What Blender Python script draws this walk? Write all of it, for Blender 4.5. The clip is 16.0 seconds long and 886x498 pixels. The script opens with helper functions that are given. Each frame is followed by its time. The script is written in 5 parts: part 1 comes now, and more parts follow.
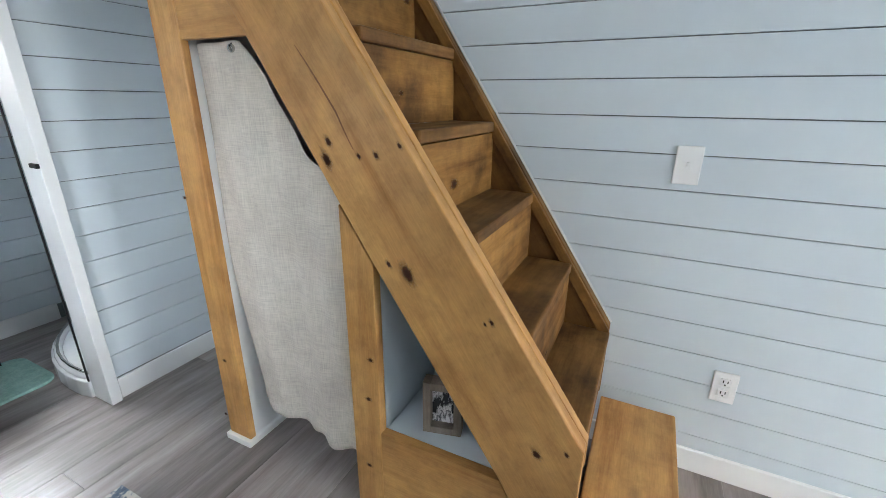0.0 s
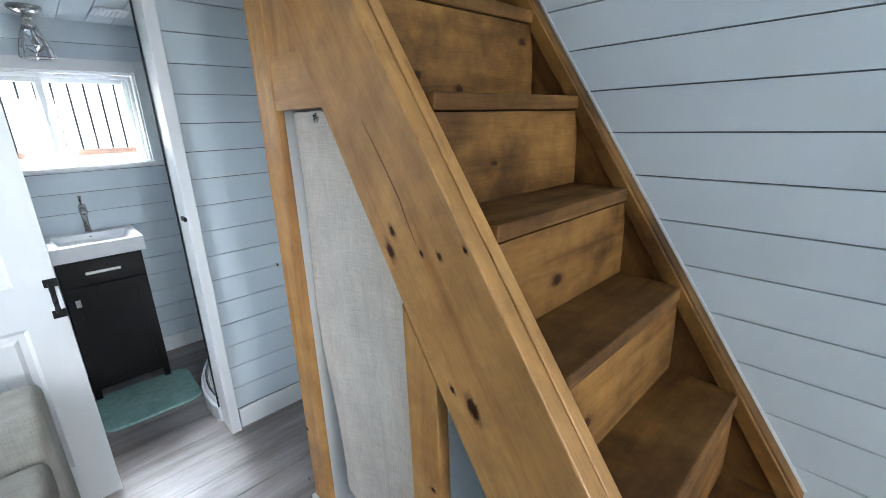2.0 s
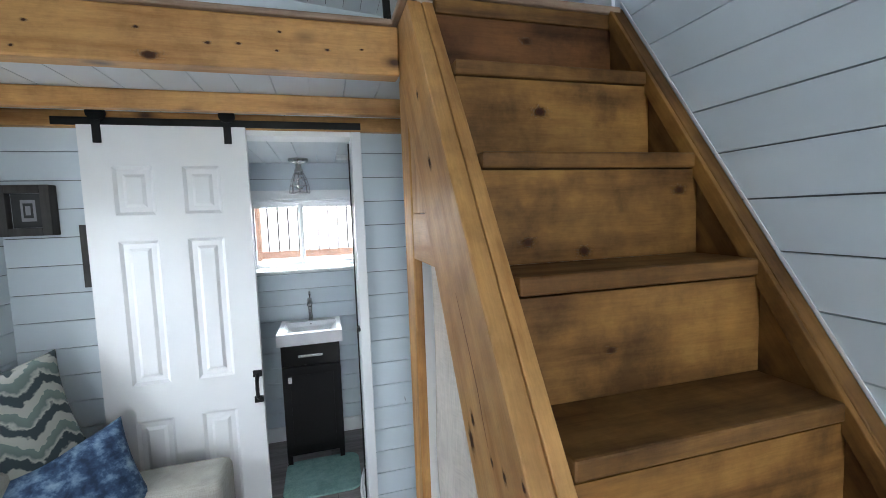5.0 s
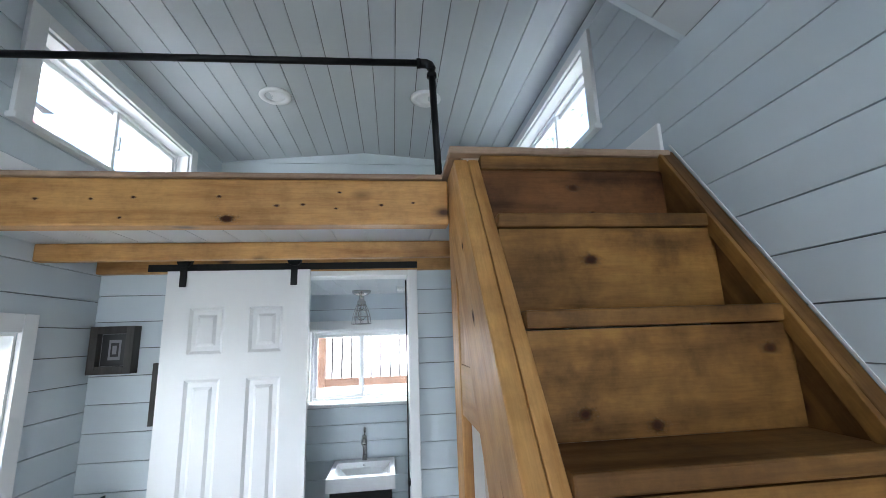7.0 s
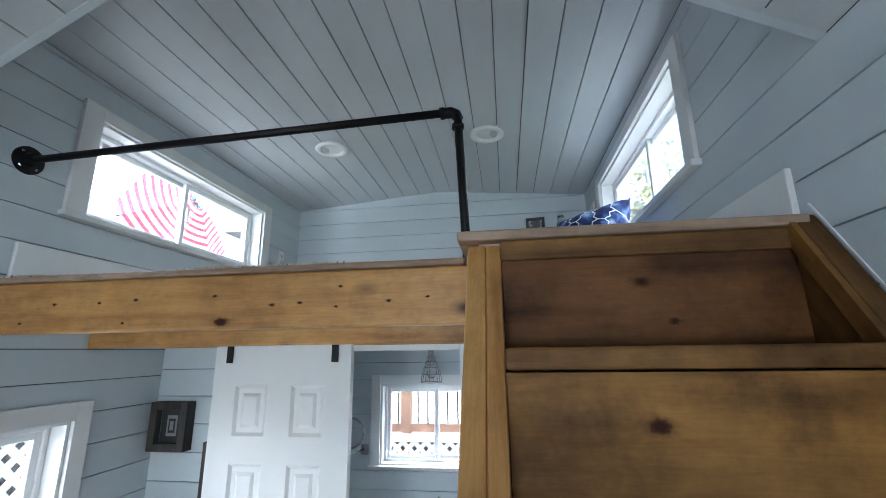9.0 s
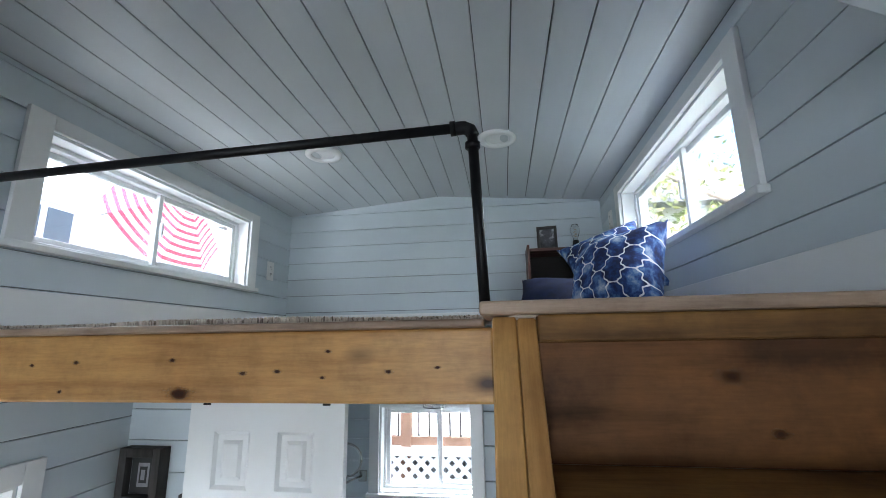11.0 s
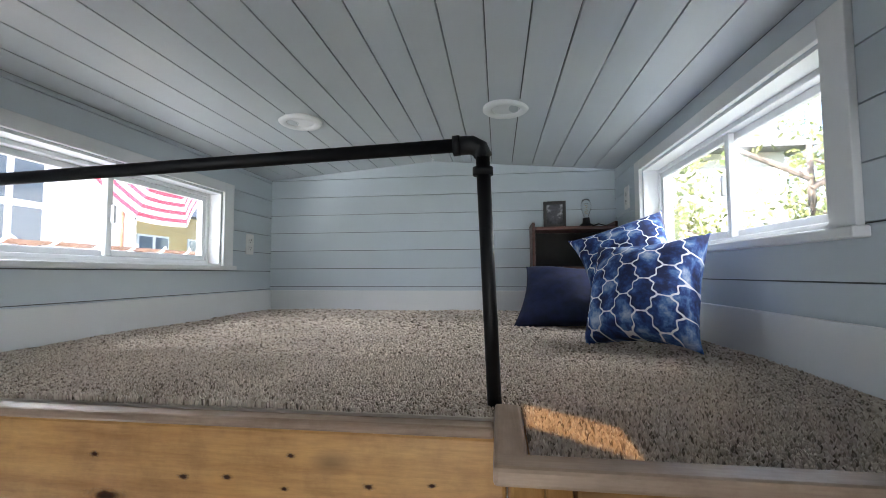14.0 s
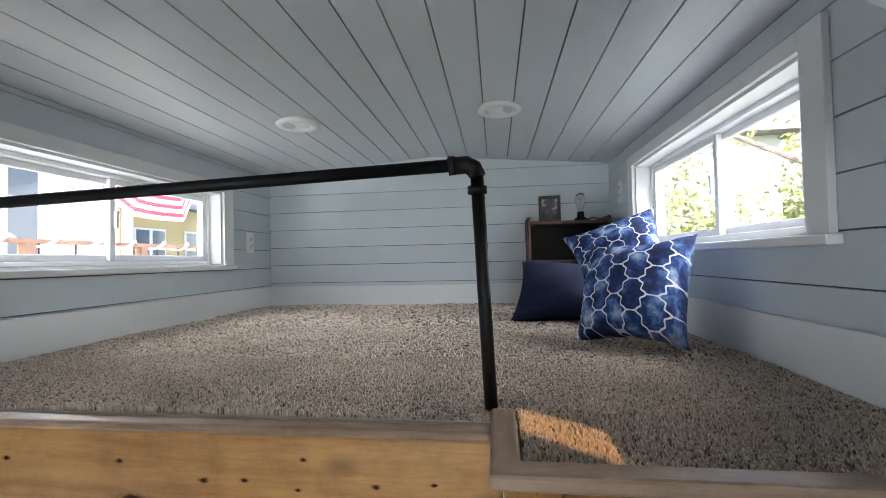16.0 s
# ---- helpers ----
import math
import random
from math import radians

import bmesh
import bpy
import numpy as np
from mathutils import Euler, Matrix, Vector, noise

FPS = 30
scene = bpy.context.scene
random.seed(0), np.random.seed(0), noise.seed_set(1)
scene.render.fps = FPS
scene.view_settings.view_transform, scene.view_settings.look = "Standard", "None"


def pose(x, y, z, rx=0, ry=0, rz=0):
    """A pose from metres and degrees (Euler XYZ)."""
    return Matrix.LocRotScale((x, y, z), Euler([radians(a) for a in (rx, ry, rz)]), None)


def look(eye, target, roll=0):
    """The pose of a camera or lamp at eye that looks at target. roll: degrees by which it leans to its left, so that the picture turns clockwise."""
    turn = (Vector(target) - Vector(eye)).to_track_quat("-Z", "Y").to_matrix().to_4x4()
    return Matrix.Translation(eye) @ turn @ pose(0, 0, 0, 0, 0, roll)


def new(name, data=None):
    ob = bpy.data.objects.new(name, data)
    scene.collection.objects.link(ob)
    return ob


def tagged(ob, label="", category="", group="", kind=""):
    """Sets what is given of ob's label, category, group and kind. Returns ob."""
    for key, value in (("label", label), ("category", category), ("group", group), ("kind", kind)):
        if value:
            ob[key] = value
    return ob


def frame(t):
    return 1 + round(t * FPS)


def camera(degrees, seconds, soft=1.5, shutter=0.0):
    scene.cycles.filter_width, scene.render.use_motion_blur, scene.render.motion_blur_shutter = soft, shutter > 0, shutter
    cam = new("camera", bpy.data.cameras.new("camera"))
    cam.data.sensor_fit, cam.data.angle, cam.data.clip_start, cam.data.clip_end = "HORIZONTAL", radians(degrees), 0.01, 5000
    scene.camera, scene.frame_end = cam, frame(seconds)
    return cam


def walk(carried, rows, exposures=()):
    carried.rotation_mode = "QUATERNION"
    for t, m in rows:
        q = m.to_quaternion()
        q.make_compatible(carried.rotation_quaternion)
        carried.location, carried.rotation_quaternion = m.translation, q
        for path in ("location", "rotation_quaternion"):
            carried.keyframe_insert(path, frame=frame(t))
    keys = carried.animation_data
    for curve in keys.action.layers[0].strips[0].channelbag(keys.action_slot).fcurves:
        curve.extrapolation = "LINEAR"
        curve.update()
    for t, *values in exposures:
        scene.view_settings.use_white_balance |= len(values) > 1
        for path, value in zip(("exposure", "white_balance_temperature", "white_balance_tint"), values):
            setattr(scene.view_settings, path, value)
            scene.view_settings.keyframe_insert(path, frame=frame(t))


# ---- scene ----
cam = camera(92.9, 16.0, 0.75)
PATH = [
    (0, (-0.028, -0.036, 1.223), (-0.85, 1.662, 0.559), 0.6),
    (0.5, (-0.078, 0.05, 1.249), (-0.953, 1.702, 0.539), 0.5),
    (1, (-0.088, 0.114, 1.27), (-1.081, 1.696, 0.556), -1.1),
    (1.5, (-0.067, 0.232, 1.309), (-1.215, 1.725, 0.634), -1.6),
    (2, (-0.072, 0.306, 1.337), (-1.469, 1.613, 0.754), -1.8),
    (2.5, (-0.122, 0.349, 1.379), (-1.666, 1.527, 0.903), -2.8),
    (3, (-0.118, 0.418, 1.419), (-1.871, 1.33, 1.107), -3.9),
    (3.2, (-0.096, 0.447, 1.429), (-1.929, 1.196, 1.146), -3.5),
    (5.3, (-0.043, 0.59, 1.508), (-1.975, 1.091, 1.389), -2.0),
    (5.5, (-0.036, 0.616, 1.515), (-1.976, 1.097, 1.458), -1.8),
    (6, (0.003, 0.644, 1.552), (-1.959, 1.019, 1.668), -1.9),
    (6.5, (-0.011, 0.631, 1.571), (-1.967, 0.919, 1.873), -3.4),
    (7, (-0.082, 0.626, 1.584), (-2.028, 0.864, 1.983), -2.0),
    (7.5, (-0.132, 0.648, 1.623), (-2.07, 0.798, 2.096), -2.3),
    (8, (-0.236, 0.759, 1.653), (-2.161, 0.769, 2.197), -3.2),
    (8.5, (-0.299, 0.838, 1.779), (-2.21, 0.62, 2.327), -2.2),
    (9, (-0.318, 0.871, 1.853), (-2.243, 0.595, 2.322), -0.8),
    (9.2, (-0.341, 0.89, 1.865), (-2.267, 0.603, 2.321), -1.5),
    (11.3, (-0.516, 0.814, 2.071), (-2.459, 0.55, 2.467), -0.6),
    (11.5, (-0.533, 0.814, 2.095), (-2.484, 0.561, 2.452), -0.7),
    (12, (-0.57, 0.818, 2.12), (-2.531, 0.582, 2.43), -0.8),
    (12.5, (-0.635, 0.826, 2.184), (-2.604, 0.585, 2.442), -0.1),
    (13, (-0.651, 0.835, 2.253), (-2.626, 0.587, 2.454), 0.6),
    (13.5, (-0.673, 0.814, 2.282), (-2.651, 0.56, 2.435), 0.5),
    (14, (-0.681, 0.789, 2.291), (-2.661, 0.532, 2.408), -0.2),
    (14.5, (-0.664, 0.779, 2.31), (-2.645, 0.523, 2.395), -0.9),
    (15, (-0.644, 0.786, 2.319), (-2.626, 0.529, 2.379), -1.3),
    (15.5, (-0.64, 0.799, 2.329), (-2.623, 0.548, 2.383), -1.1),
    (16, (-0.637, 0.795, 2.34), (-2.621, 0.549, 2.391), -1.2),
]
walk(cam, [(t, look(eye, target, roll)) for t, eye, target, roll in PATH],
     [(0, 3.25, 6400, 12), (1, 3.1, 6200, 12), (2.5, 3.08, 6000, 11), (5.5, 2.87, 6120, 12), (7, 2.88, 6050, 12), (9, 2.77, 5900, 10), (12, 2.76, 6200, 13), (16, 2.82, 6600, 15)])

# ---- world, sun, lights ----
world = bpy.data.worlds.new("sky")
scene.world = world
world.use_nodes = True
sky = world.node_tree.nodes.new("ShaderNodeTexSky")
sky.sky_type, sky.sun_disc = "NISHITA", False
SUN_EL, SUN_AZ = radians(38), radians(98)
sky.sun_elevation, sky.sun_rotation = SUN_EL, SUN_AZ
bg = world.node_tree.nodes["Background"]
world.node_tree.links.new(sky.outputs[0], bg.inputs[0])
bg.inputs[1].default_value = 0.15
sun = new("sun", bpy.data.lights.new("sun", "SUN"))
sun.data.energy, sun.data.angle, sun.data.color = 4.0, radians(0.5), (1, 0.94, 0.86)
sun.matrix_world = look((math.sin(SUN_AZ) * math.cos(SUN_EL) * 20, math.cos(SUN_AZ) * math.cos(SUN_EL) * 20, math.sin(SUN_EL) * 20), (0, 0, 0))


def daylight(name, at, towards, w, h, watts, colour=(0.92, 0.97, 1)):
    """The sky's light through one window."""
    lamp = new(name, bpy.data.lights.new(name, "AREA"))
    lamp.data.shape, lamp.data.size, lamp.data.size_y = "RECTANGLE", w, h
    lamp.data.energy, lamp.data.color = watts, colour
    lamp.matrix_world = look(at, towards)
    return lamp


# Fill lamp added behind the camera, at the assumed end-wall window.
daylight("front_fill_light", (3.3, 0.45, 1.4), (0, 0.45, 1.2), 0.8, 0.9, 6.0)
daylight("bath_sky_light", (-4.3, 0.42, 3.0), (-3.1, 0.42, 1.3), 1.4, 0.8, 52)
daylight("low_window_sky_light", (-0.6, -1.75, 1.75), (-1.6, 0.6, 0.5), 1.0, 0.6, 6.3)
daylight("loft_left_sky_light", (-2.1, -1.9, 3.8), (-2.1, -0.6, 2.5), 2.6, 1.8, 28)
daylight("loft_right_sky_light", (-2.16, 2.7, 3.7), (-2.16, 1.4, 2.5), 2.6, 1.8, 37)

# ---- materials ----


def nodes_of(name, rough=0.5, metal=0.0):
    m = bpy.data.materials.new(name)
    m.use_nodes = True
    n, l = m.node_tree.nodes, m.node_tree.links
    b = n["Principled BSDF"]
    b.inputs["Roughness"].default_value, b.inputs["Metallic"].default_value = rough, metal
    return m, n, l, b


def mapped(n, l, scale, source="position"):
    mp = n.new("ShaderNodeMapping")
    mp.inputs["Scale"].default_value = scale
    if source == "position":
        l.new(n.new("ShaderNodeNewGeometry").outputs["Position"], mp.inputs[0])
    else:
        l.new(n.new("ShaderNodeTexCoord").outputs["Object"], mp.inputs[0])
    return mp


def noise_tex(n, l, vec, scale, detail=4.0, rough=0.55):
    t = n.new("ShaderNodeTexNoise")
    t.inputs["Scale"].default_value, t.inputs["Detail"].default_value, t.inputs["Roughness"].default_value = scale, detail, rough
    l.new(vec.outputs[0], t.inputs["Vector"])
    return t


def ramp(n, l, fac, stops):
    r = n.new("ShaderNodeValToRGB")
    e = r.color_ramp.elements
    e[0].position, e[0].color = stops[0][0], (*stops[0][1], 1)
    e[1].position, e[1].color = stops[-1][0], (*stops[-1][1], 1)
    for p, c in stops[1:-1]:
        e.new(p).color = (*c, 1)
    l.new(fac, r.inputs[0])
    return r


def mixed(n, l, fac, a, b, kind="MIX"):
    x = n.new("ShaderNodeMix")
    x.data_type, x.blend_type = "RGBA", kind
    if isinstance(fac, float):
        x.inputs[0].default_value = fac
    else:
        l.new(fac, x.inputs[0])
    for sock, v in ((x.inputs[6], a), (x.inputs[7], b)):
        if isinstance(v, tuple):
            sock.default_value = (*v, 1)
        else:
            l.new(v, sock)
    return x.outputs[2]


def bump(n, l, b, height, strength, dist=0.002):
    u = n.new("ShaderNodeBump")
    u.inputs["Strength"].default_value, u.inputs["Distance"].default_value = strength, dist
    l.new(height, u.inputs["Height"])
    l.new(u.outputs[0], b.inputs["Normal"])


def maths(n, l, op, a, b=None):
    x = n.new("ShaderNodeMath")
    x.operation = op
    for i, v in enumerate((a, b)):
        if v is None:
            continue
        if isinstance(v, (int, float)):
            x.inputs[i].default_value = v
        else:
            l.new(v, x.inputs[i])
    return x.outputs[0]


def paint(name, colour, rough=0.45, vary=0.05, grain=(1, 1, 1), relief=0.25):
    m, n, l, b = nodes_of(name, rough)
    mp = mapped(n, l, grain)
    big, fine = noise_tex(n, l, mp, 3.0), noise_tex(n, l, mp, 120.0, 3)
    dark = tuple(c * (1 - vary) for c in colour)
    lite = tuple(min(1, c * (1 + vary * 0.4)) for c in colour)
    c = ramp(n, l, big.outputs[0], ((0.3, dark), (0.7, lite))).outputs[0]
    rnd = maths(n, l, "MULTIPLY_ADD", n.new("ShaderNodeObjectInfo").outputs["Random"], 0.06)
    rnd.node.inputs[2].default_value = 0.95
    hsv = n.new("ShaderNodeHueSaturation")
    l.new(c, hsv.inputs["Color"])
    l.new(rnd, hsv.inputs["Value"])
    l.new(hsv.outputs[0], b.inputs["Base Color"])
    rr = ramp(n, l, big.outputs[0], ((0.3, (rough - 0.06,) * 3), (0.7, (rough + 0.08,) * 3)))
    l.new(rr.outputs[0], b.inputs["Roughness"])
    bump(n, l, b, fine.outputs[0], relief, 0.0006)
    return m


def wood(name, axis, light, dark, rough=0.42, knots=True, stain=0.66, grime=False):
    """Stained knotty pine, its grain along axis 0, 1 or 2, or along the stair's slope (3)."""
    m, n, l, b = nodes_of(name, rough)
    mp = n.new("ShaderNodeMapping")
    geo = n.new("ShaderNodeNewGeometry").outputs["Position"]
    turn = n.new("ShaderNodeMapping")
    turn.inputs["Rotation"].default_value = (0, radians(-56.2) if axis == 3 else 0, 0)
    info = n.new("ShaderNodeObjectInfo").outputs["Random"]
    shift = n.new("ShaderNodeVectorMath")
    shift.operation = "ADD"
    cmb = n.new("ShaderNodeCombineXYZ")
    for i in range(3):
        l.new(maths(n, l, "MULTIPLY", info, 7.0 + 3 * i), cmb.inputs[i])
    l.new(geo, turn.inputs[0])
    l.new(turn.outputs[0], shift.inputs[0])
    l.new(cmb.outputs[0], shift.inputs[1])
    s = [1.0, 1.0, 1.0]
    s[0 if axis == 3 else axis] = 0.09
    mp.inputs["Scale"].default_value = s
    l.new(shift.outputs[0], mp.inputs[0])
    warp = noise_tex(n, l, mp, 6.0, 2)
    wv = n.new("ShaderNodeVectorMath")
    wv.operation = "MULTIPLY_ADD"
    l.new(warp.outputs["Color"], wv.inputs[0])
    wv.inputs[1].default_value = (0.05, 0.05, 0.05)
    l.new(mp.outputs[0], wv.inputs[2])
    rings = noise_tex(n, l, wv, 22.0, 5, 0.6)
    fine = noise_tex(n, l, mp, 260.0, 3, 0.6)
    blot = n.new("ShaderNodeTexNoise")
    blot.inputs["Scale"].default_value = 3.2
    l.new(shift.outputs[0], blot.inputs["Vector"])
    c = ramp(n, l, rings.outputs[0], ((0.28, dark), (0.46, tuple((a * 0.35 + q * 0.65) for a, q in zip(dark, light))), (0.62, light), (0.8, tuple(min(1, q * 1.12) for q in light)))).outputs[0]
    blotch = ramp(n, l, blot.outputs[0], ((0.25, (stain, stain * 0.91, stain * 0.83)), (0.6, (1, 1, 1)), (0.8, (1.0, 1.0, 1.0)))).outputs[0]
    c = mixed(n, l, 0.85, c, blotch, "MULTIPLY")
    worn = noise_tex(n, l, shift, 13.0, 6, 0.68)
    wear = ramp(n, l, worn.outputs[0], ((0.38, (0.62, 0.57, 0.5)), (0.5, (0.95, 0.95, 0.95)), (0.64, (1.22, 1.2, 1.15)))).outputs[0]
    c = mixed(n, l, 0.42, c, wear, "MULTIPLY")
    if grime:
        smear = noise_tex(n, l, shift, 4.2, 6, 0.62)
        dirt = ramp(n, l, smear.outputs[0], ((0.36, (0.3, 0.26, 0.22)), (0.47, (0.75, 0.72, 0.68)), (0.56, (1, 1, 1)), (0.72, (1.25, 1.22, 1.12)))).outputs[0]
        c = mixed(n, l, 0.9, c, dirt, "MULTIPLY")
        scuff = noise_tex(n, l, mp, 9.0, 6, 0.7)
        c = mixed(n, l, 0.35, c, ramp(n, l, scuff.outputs[0], ((0.36, (0.5, 0.46, 0.42)), (0.52, (1, 1, 1)), (0.7, (1.25, 1.22, 1.15)))).outputs[0], "MULTIPLY")
    streak = ramp(n, l, fine.outputs[0], ((0.35, (0.78, 0.74, 0.7)), (0.6, (1, 1, 1)))).outputs[0]
    c = mixed(n, l, 0.5, c, streak, "MULTIPLY")
    if knots:
        vs = [1.0, 1.0, 1.0]
        vs[0 if axis == 3 else axis] = 0.55
        km = n.new("ShaderNodeMapping")
        km.inputs["Scale"].default_value = vs
        l.new(shift.outputs[0], km.inputs[0])
        vor = n.new("ShaderNodeTexVoronoi")
        vor.inputs["Scale"].default_value = 7.5
        l.new(km.outputs[0], vor.inputs["Vector"])
        k = ramp(n, l, vor.outputs["Distance"], ((0.05, (1, 1, 1)), (0.13, (0.35, 0.35, 0.35)), (0.2, (0, 0, 0)))).outputs[0]
        pick = ramp(n, l, vor.outputs["Color"], ((0.55, (0, 0, 0)), (0.6, (1, 1, 1)))).outputs[0]
        k = mixed(n, l, 1.0, k, pick, "MULTIPLY")
        c = mixed(n, l, k, c, (0.06, 0.022, 0.008))
    l.new(c, b.inputs["Base Color"])
    rr = ramp(n, l, rings.outputs[0], ((0.3, (rough + 0.12,) * 3), (0.7, (rough - 0.05,) * 3)))
    l.new(rr.outputs[0], b.inputs["Roughness"])
    bump(n, l, b, fine.outputs[0], 0.18, 0.0008)
    return m


def plain(name, colour, rough=0.5, metal=0.0, vary=0.12, scale=40.0, relief=0.1):
    m, n, l, b = nodes_of(name, rough, metal)
    mp = mapped(n, l, (1, 1, 1))
    t = noise_tex(n, l, mp, scale)
    c = ramp(n, l, t.outputs[0], ((0.3, tuple(x * (1 - vary) for x in colour)), (0.7, tuple(min(1, x * (1 + vary)) for x in colour))))
    l.new(c.outputs[0], b.inputs["Base Color"])
    bump(n, l, b, t.outputs[0], relief, 0.001)
    return m


def cloth(name, colour, second, weave=900.0, blotch=9.0, rough=0.9):
    m, n, l, b = nodes_of(name, rough)
    mp = mapped(n, l, (1, 1, 1))
    big = noise_tex(n, l, mp, blotch)
    ax, az = mapped(n, l, (1, 1, 0.06)), mapped(n, l, (0.06, 0.06, 1))
    warp, weft = noise_tex(n, l, ax, weave * 0.35, 2), noise_tex(n, l, az, weave * 0.35, 2)
    both = maths(n, l, "ADD", warp.outputs[0], weft.outputs[0])
    thread = ramp(n, l, maths(n, l, "MULTIPLY", both, 0.5), ((0.36, (0.72, 0.72, 0.72)), (0.6, (1, 1, 1)))).outputs[0]
    c = ramp(n, l, big.outputs[0], ((0.35, second), (0.65, colour))).outputs[0]
    l.new(mixed(n, l, 0.8, c, thread, "MULTIPLY"), b.inputs["Base Color"])
    bump(n, l, b, both, 0.35, 0.0015)
    return m


def glass_mat(name):
    m, n, l, b = nodes_of(name, 0.02)
    b.inputs["Transmission Weight"].default_value = 1.0
    b.inputs["IOR"].default_value = 1.45
    b.inputs["Base Color"].default_value = (0.97, 0.99, 0.98, 1)
    return m


def laminate(name):
    m, n, l, b = nodes_of(name, 0.34)
    info = n.new("ShaderNodeObjectInfo").outputs["Random"]
    geo = n.new("ShaderNodeNewGeometry").outputs["Position"]
    cmb = n.new("ShaderNodeCombineXYZ")
    for i in range(3):
        l.new(maths(n, l, "MULTIPLY", info, 11.0 + 5 * i), cmb.inputs[i])
    add = n.new("ShaderNodeVectorMath")
    l.new(geo, add.inputs[0])
    l.new(cmb.outputs[0], add.inputs[1])
    mp = n.new("ShaderNodeMapping")
    mp.inputs["Scale"].default_value = (1, 0.1, 1)
    l.new(add.outputs[0], mp.inputs[0])
    grain, fine = noise_tex(n, l, mp, 14.0, 6, 0.65), noise_tex(n, l, mp, 90.0, 4)
    c = ramp(n, l, grain.outputs[0], ((0.28, (0.1, 0.085, 0.08)), (0.45, (0.235, 0.205, 0.195)), (0.62, (0.33, 0.295, 0.285)), (0.8, (0.42, 0.385, 0.37)))).outputs[0]
    tone = ramp(n, l, info, ((0.0, (0.78, 0.78, 0.78)), (1.0, (1.1, 1.09, 1.08)))).outputs[0]
    c = mixed(n, l, 1.0, c, tone, "MULTIPLY")
    f = ramp(n, l, fine.outputs[0], ((0.35, (0.8, 0.8, 0.8)), (0.6, (1, 1, 1)))).outputs[0]
    l.new(mixed(n, l, 0.6, c, f, "MULTIPLY"), b.inputs["Base Color"])
    bump(n, l, b, fine.outputs[0], 0.12, 0.0008)
    return m


M_WALL = paint("pale_blue_grey_paint", (0.62, 0.685, 0.725), 0.65)
M_WALL.node_tree.nodes["Principled BSDF"].inputs["Specular IOR Level"].default_value = 0.22
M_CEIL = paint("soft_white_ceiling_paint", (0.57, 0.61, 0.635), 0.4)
M_TRIM = paint("white_trim_paint", (0.82, 0.83, 0.83), 0.35, 0.03)
# Core coloured dark, so the shade between boards is in its paint.
M_BACK = paint("dark_core_gap_shade", (0.13, 0.145, 0.15), 0.8)
M_DOOR = paint("white_door_paint", (0.8, 0.81, 0.81), 0.35, 0.03)
PINE_L, PINE_D = (0.6, 0.335, 0.112), (0.38, 0.17, 0.042)
DEEP_L, DEEP_D = (0.25, 0.125, 0.034), (0.1, 0.045, 0.013)
M_PINE_S = wood("honey_stained_pine_sloped", 3, PINE_L, PINE_D)
M_PINE_Z = wood("honey_stained_pine_upright", 2, PINE_L, PINE_D)
M_PINE_Y = wood("honey_stained_pine_across", 1, PINE_L, PINE_D)
M_PINE_X = wood("honey_stained_pine_along", 0, PINE_L, PINE_D)
M_TREAD = wood("walnut_stained_pine_across", 1, DEEP_L, DEEP_D, rough=0.55, knots=False, grime=True)
M_RISER = wood("toffee_stained_pine_across", 1, (0.35, 0.178, 0.046), (0.18, 0.08, 0.02), rough=0.6, knots=False, stain=0.5, grime=True)
# Top riser only: darker and redder than the risers below.
M_RISER_TOP = wood("darker_red_pine_top_riser", 1, (0.24, 0.1, 0.03), (0.1, 0.04, 0.012), rough=0.6, knots=False, stain=0.5, grime=True)
M_SKIRT_CAP = wood("toffee_stained_pine_sloped", 3, (0.33, 0.165, 0.042), (0.16, 0.07, 0.017), rough=0.55, knots=False, grime=True)
M_SKIRT = wood("walnut_stained_pine_sloped", 3, DEEP_L, DEEP_D, rough=0.55, grime=True)
for stained in (M_TREAD, M_RISER, M_RISER_TOP, M_SKIRT, M_SKIRT_CAP):
    stained.node_tree.nodes["Principled BSDF"].inputs["Specular IOR Level"].default_value = 0.3
M_CAP = wood("weathered_trim_wood", 1, (0.42, 0.3, 0.215), (0.24, 0.155, 0.105), knots=False)
M_CAPX = wood("weathered_trim_wood_along", 0, (0.42, 0.3, 0.215), (0.24, 0.155, 0.105), knots=False)


def knot_mat():
    """A dark heart that fades through reddish brown into the board round it."""
    m, n, l, b = nodes_of("dark_knot", 0.7)
    fade = n.new("ShaderNodeAttribute")
    fade.attribute_name = "fade"
    wob = noise_tex(n, l, mapped(n, l, (1, 1, 1)), 140.0, 4, 0.65)
    f = maths(n, l, "ADD", fade.outputs["Fac"], maths(n, l, "MULTIPLY", maths(n, l, "SUBTRACT", wob.outputs[0], 0.5), 0.55))
    l.new(ramp(n, l, f, ((0.1, (0.2, 0.08, 0.02)), (0.45, (0.12, 0.04, 0.012)), (0.62, (0.075, 0.026, 0.01)), (0.9, (0.035, 0.012, 0.006)))).outputs[0], b.inputs["Base Color"])
    l.new(ramp(n, l, f, ((0.08, (0, 0, 0)), (0.35, (0.45, 0.45, 0.45)), (0.62, (1, 1, 1)))).outputs[0], b.inputs["Alpha"])
    b.inputs["Specular IOR Level"].default_value = 0.2
    return m


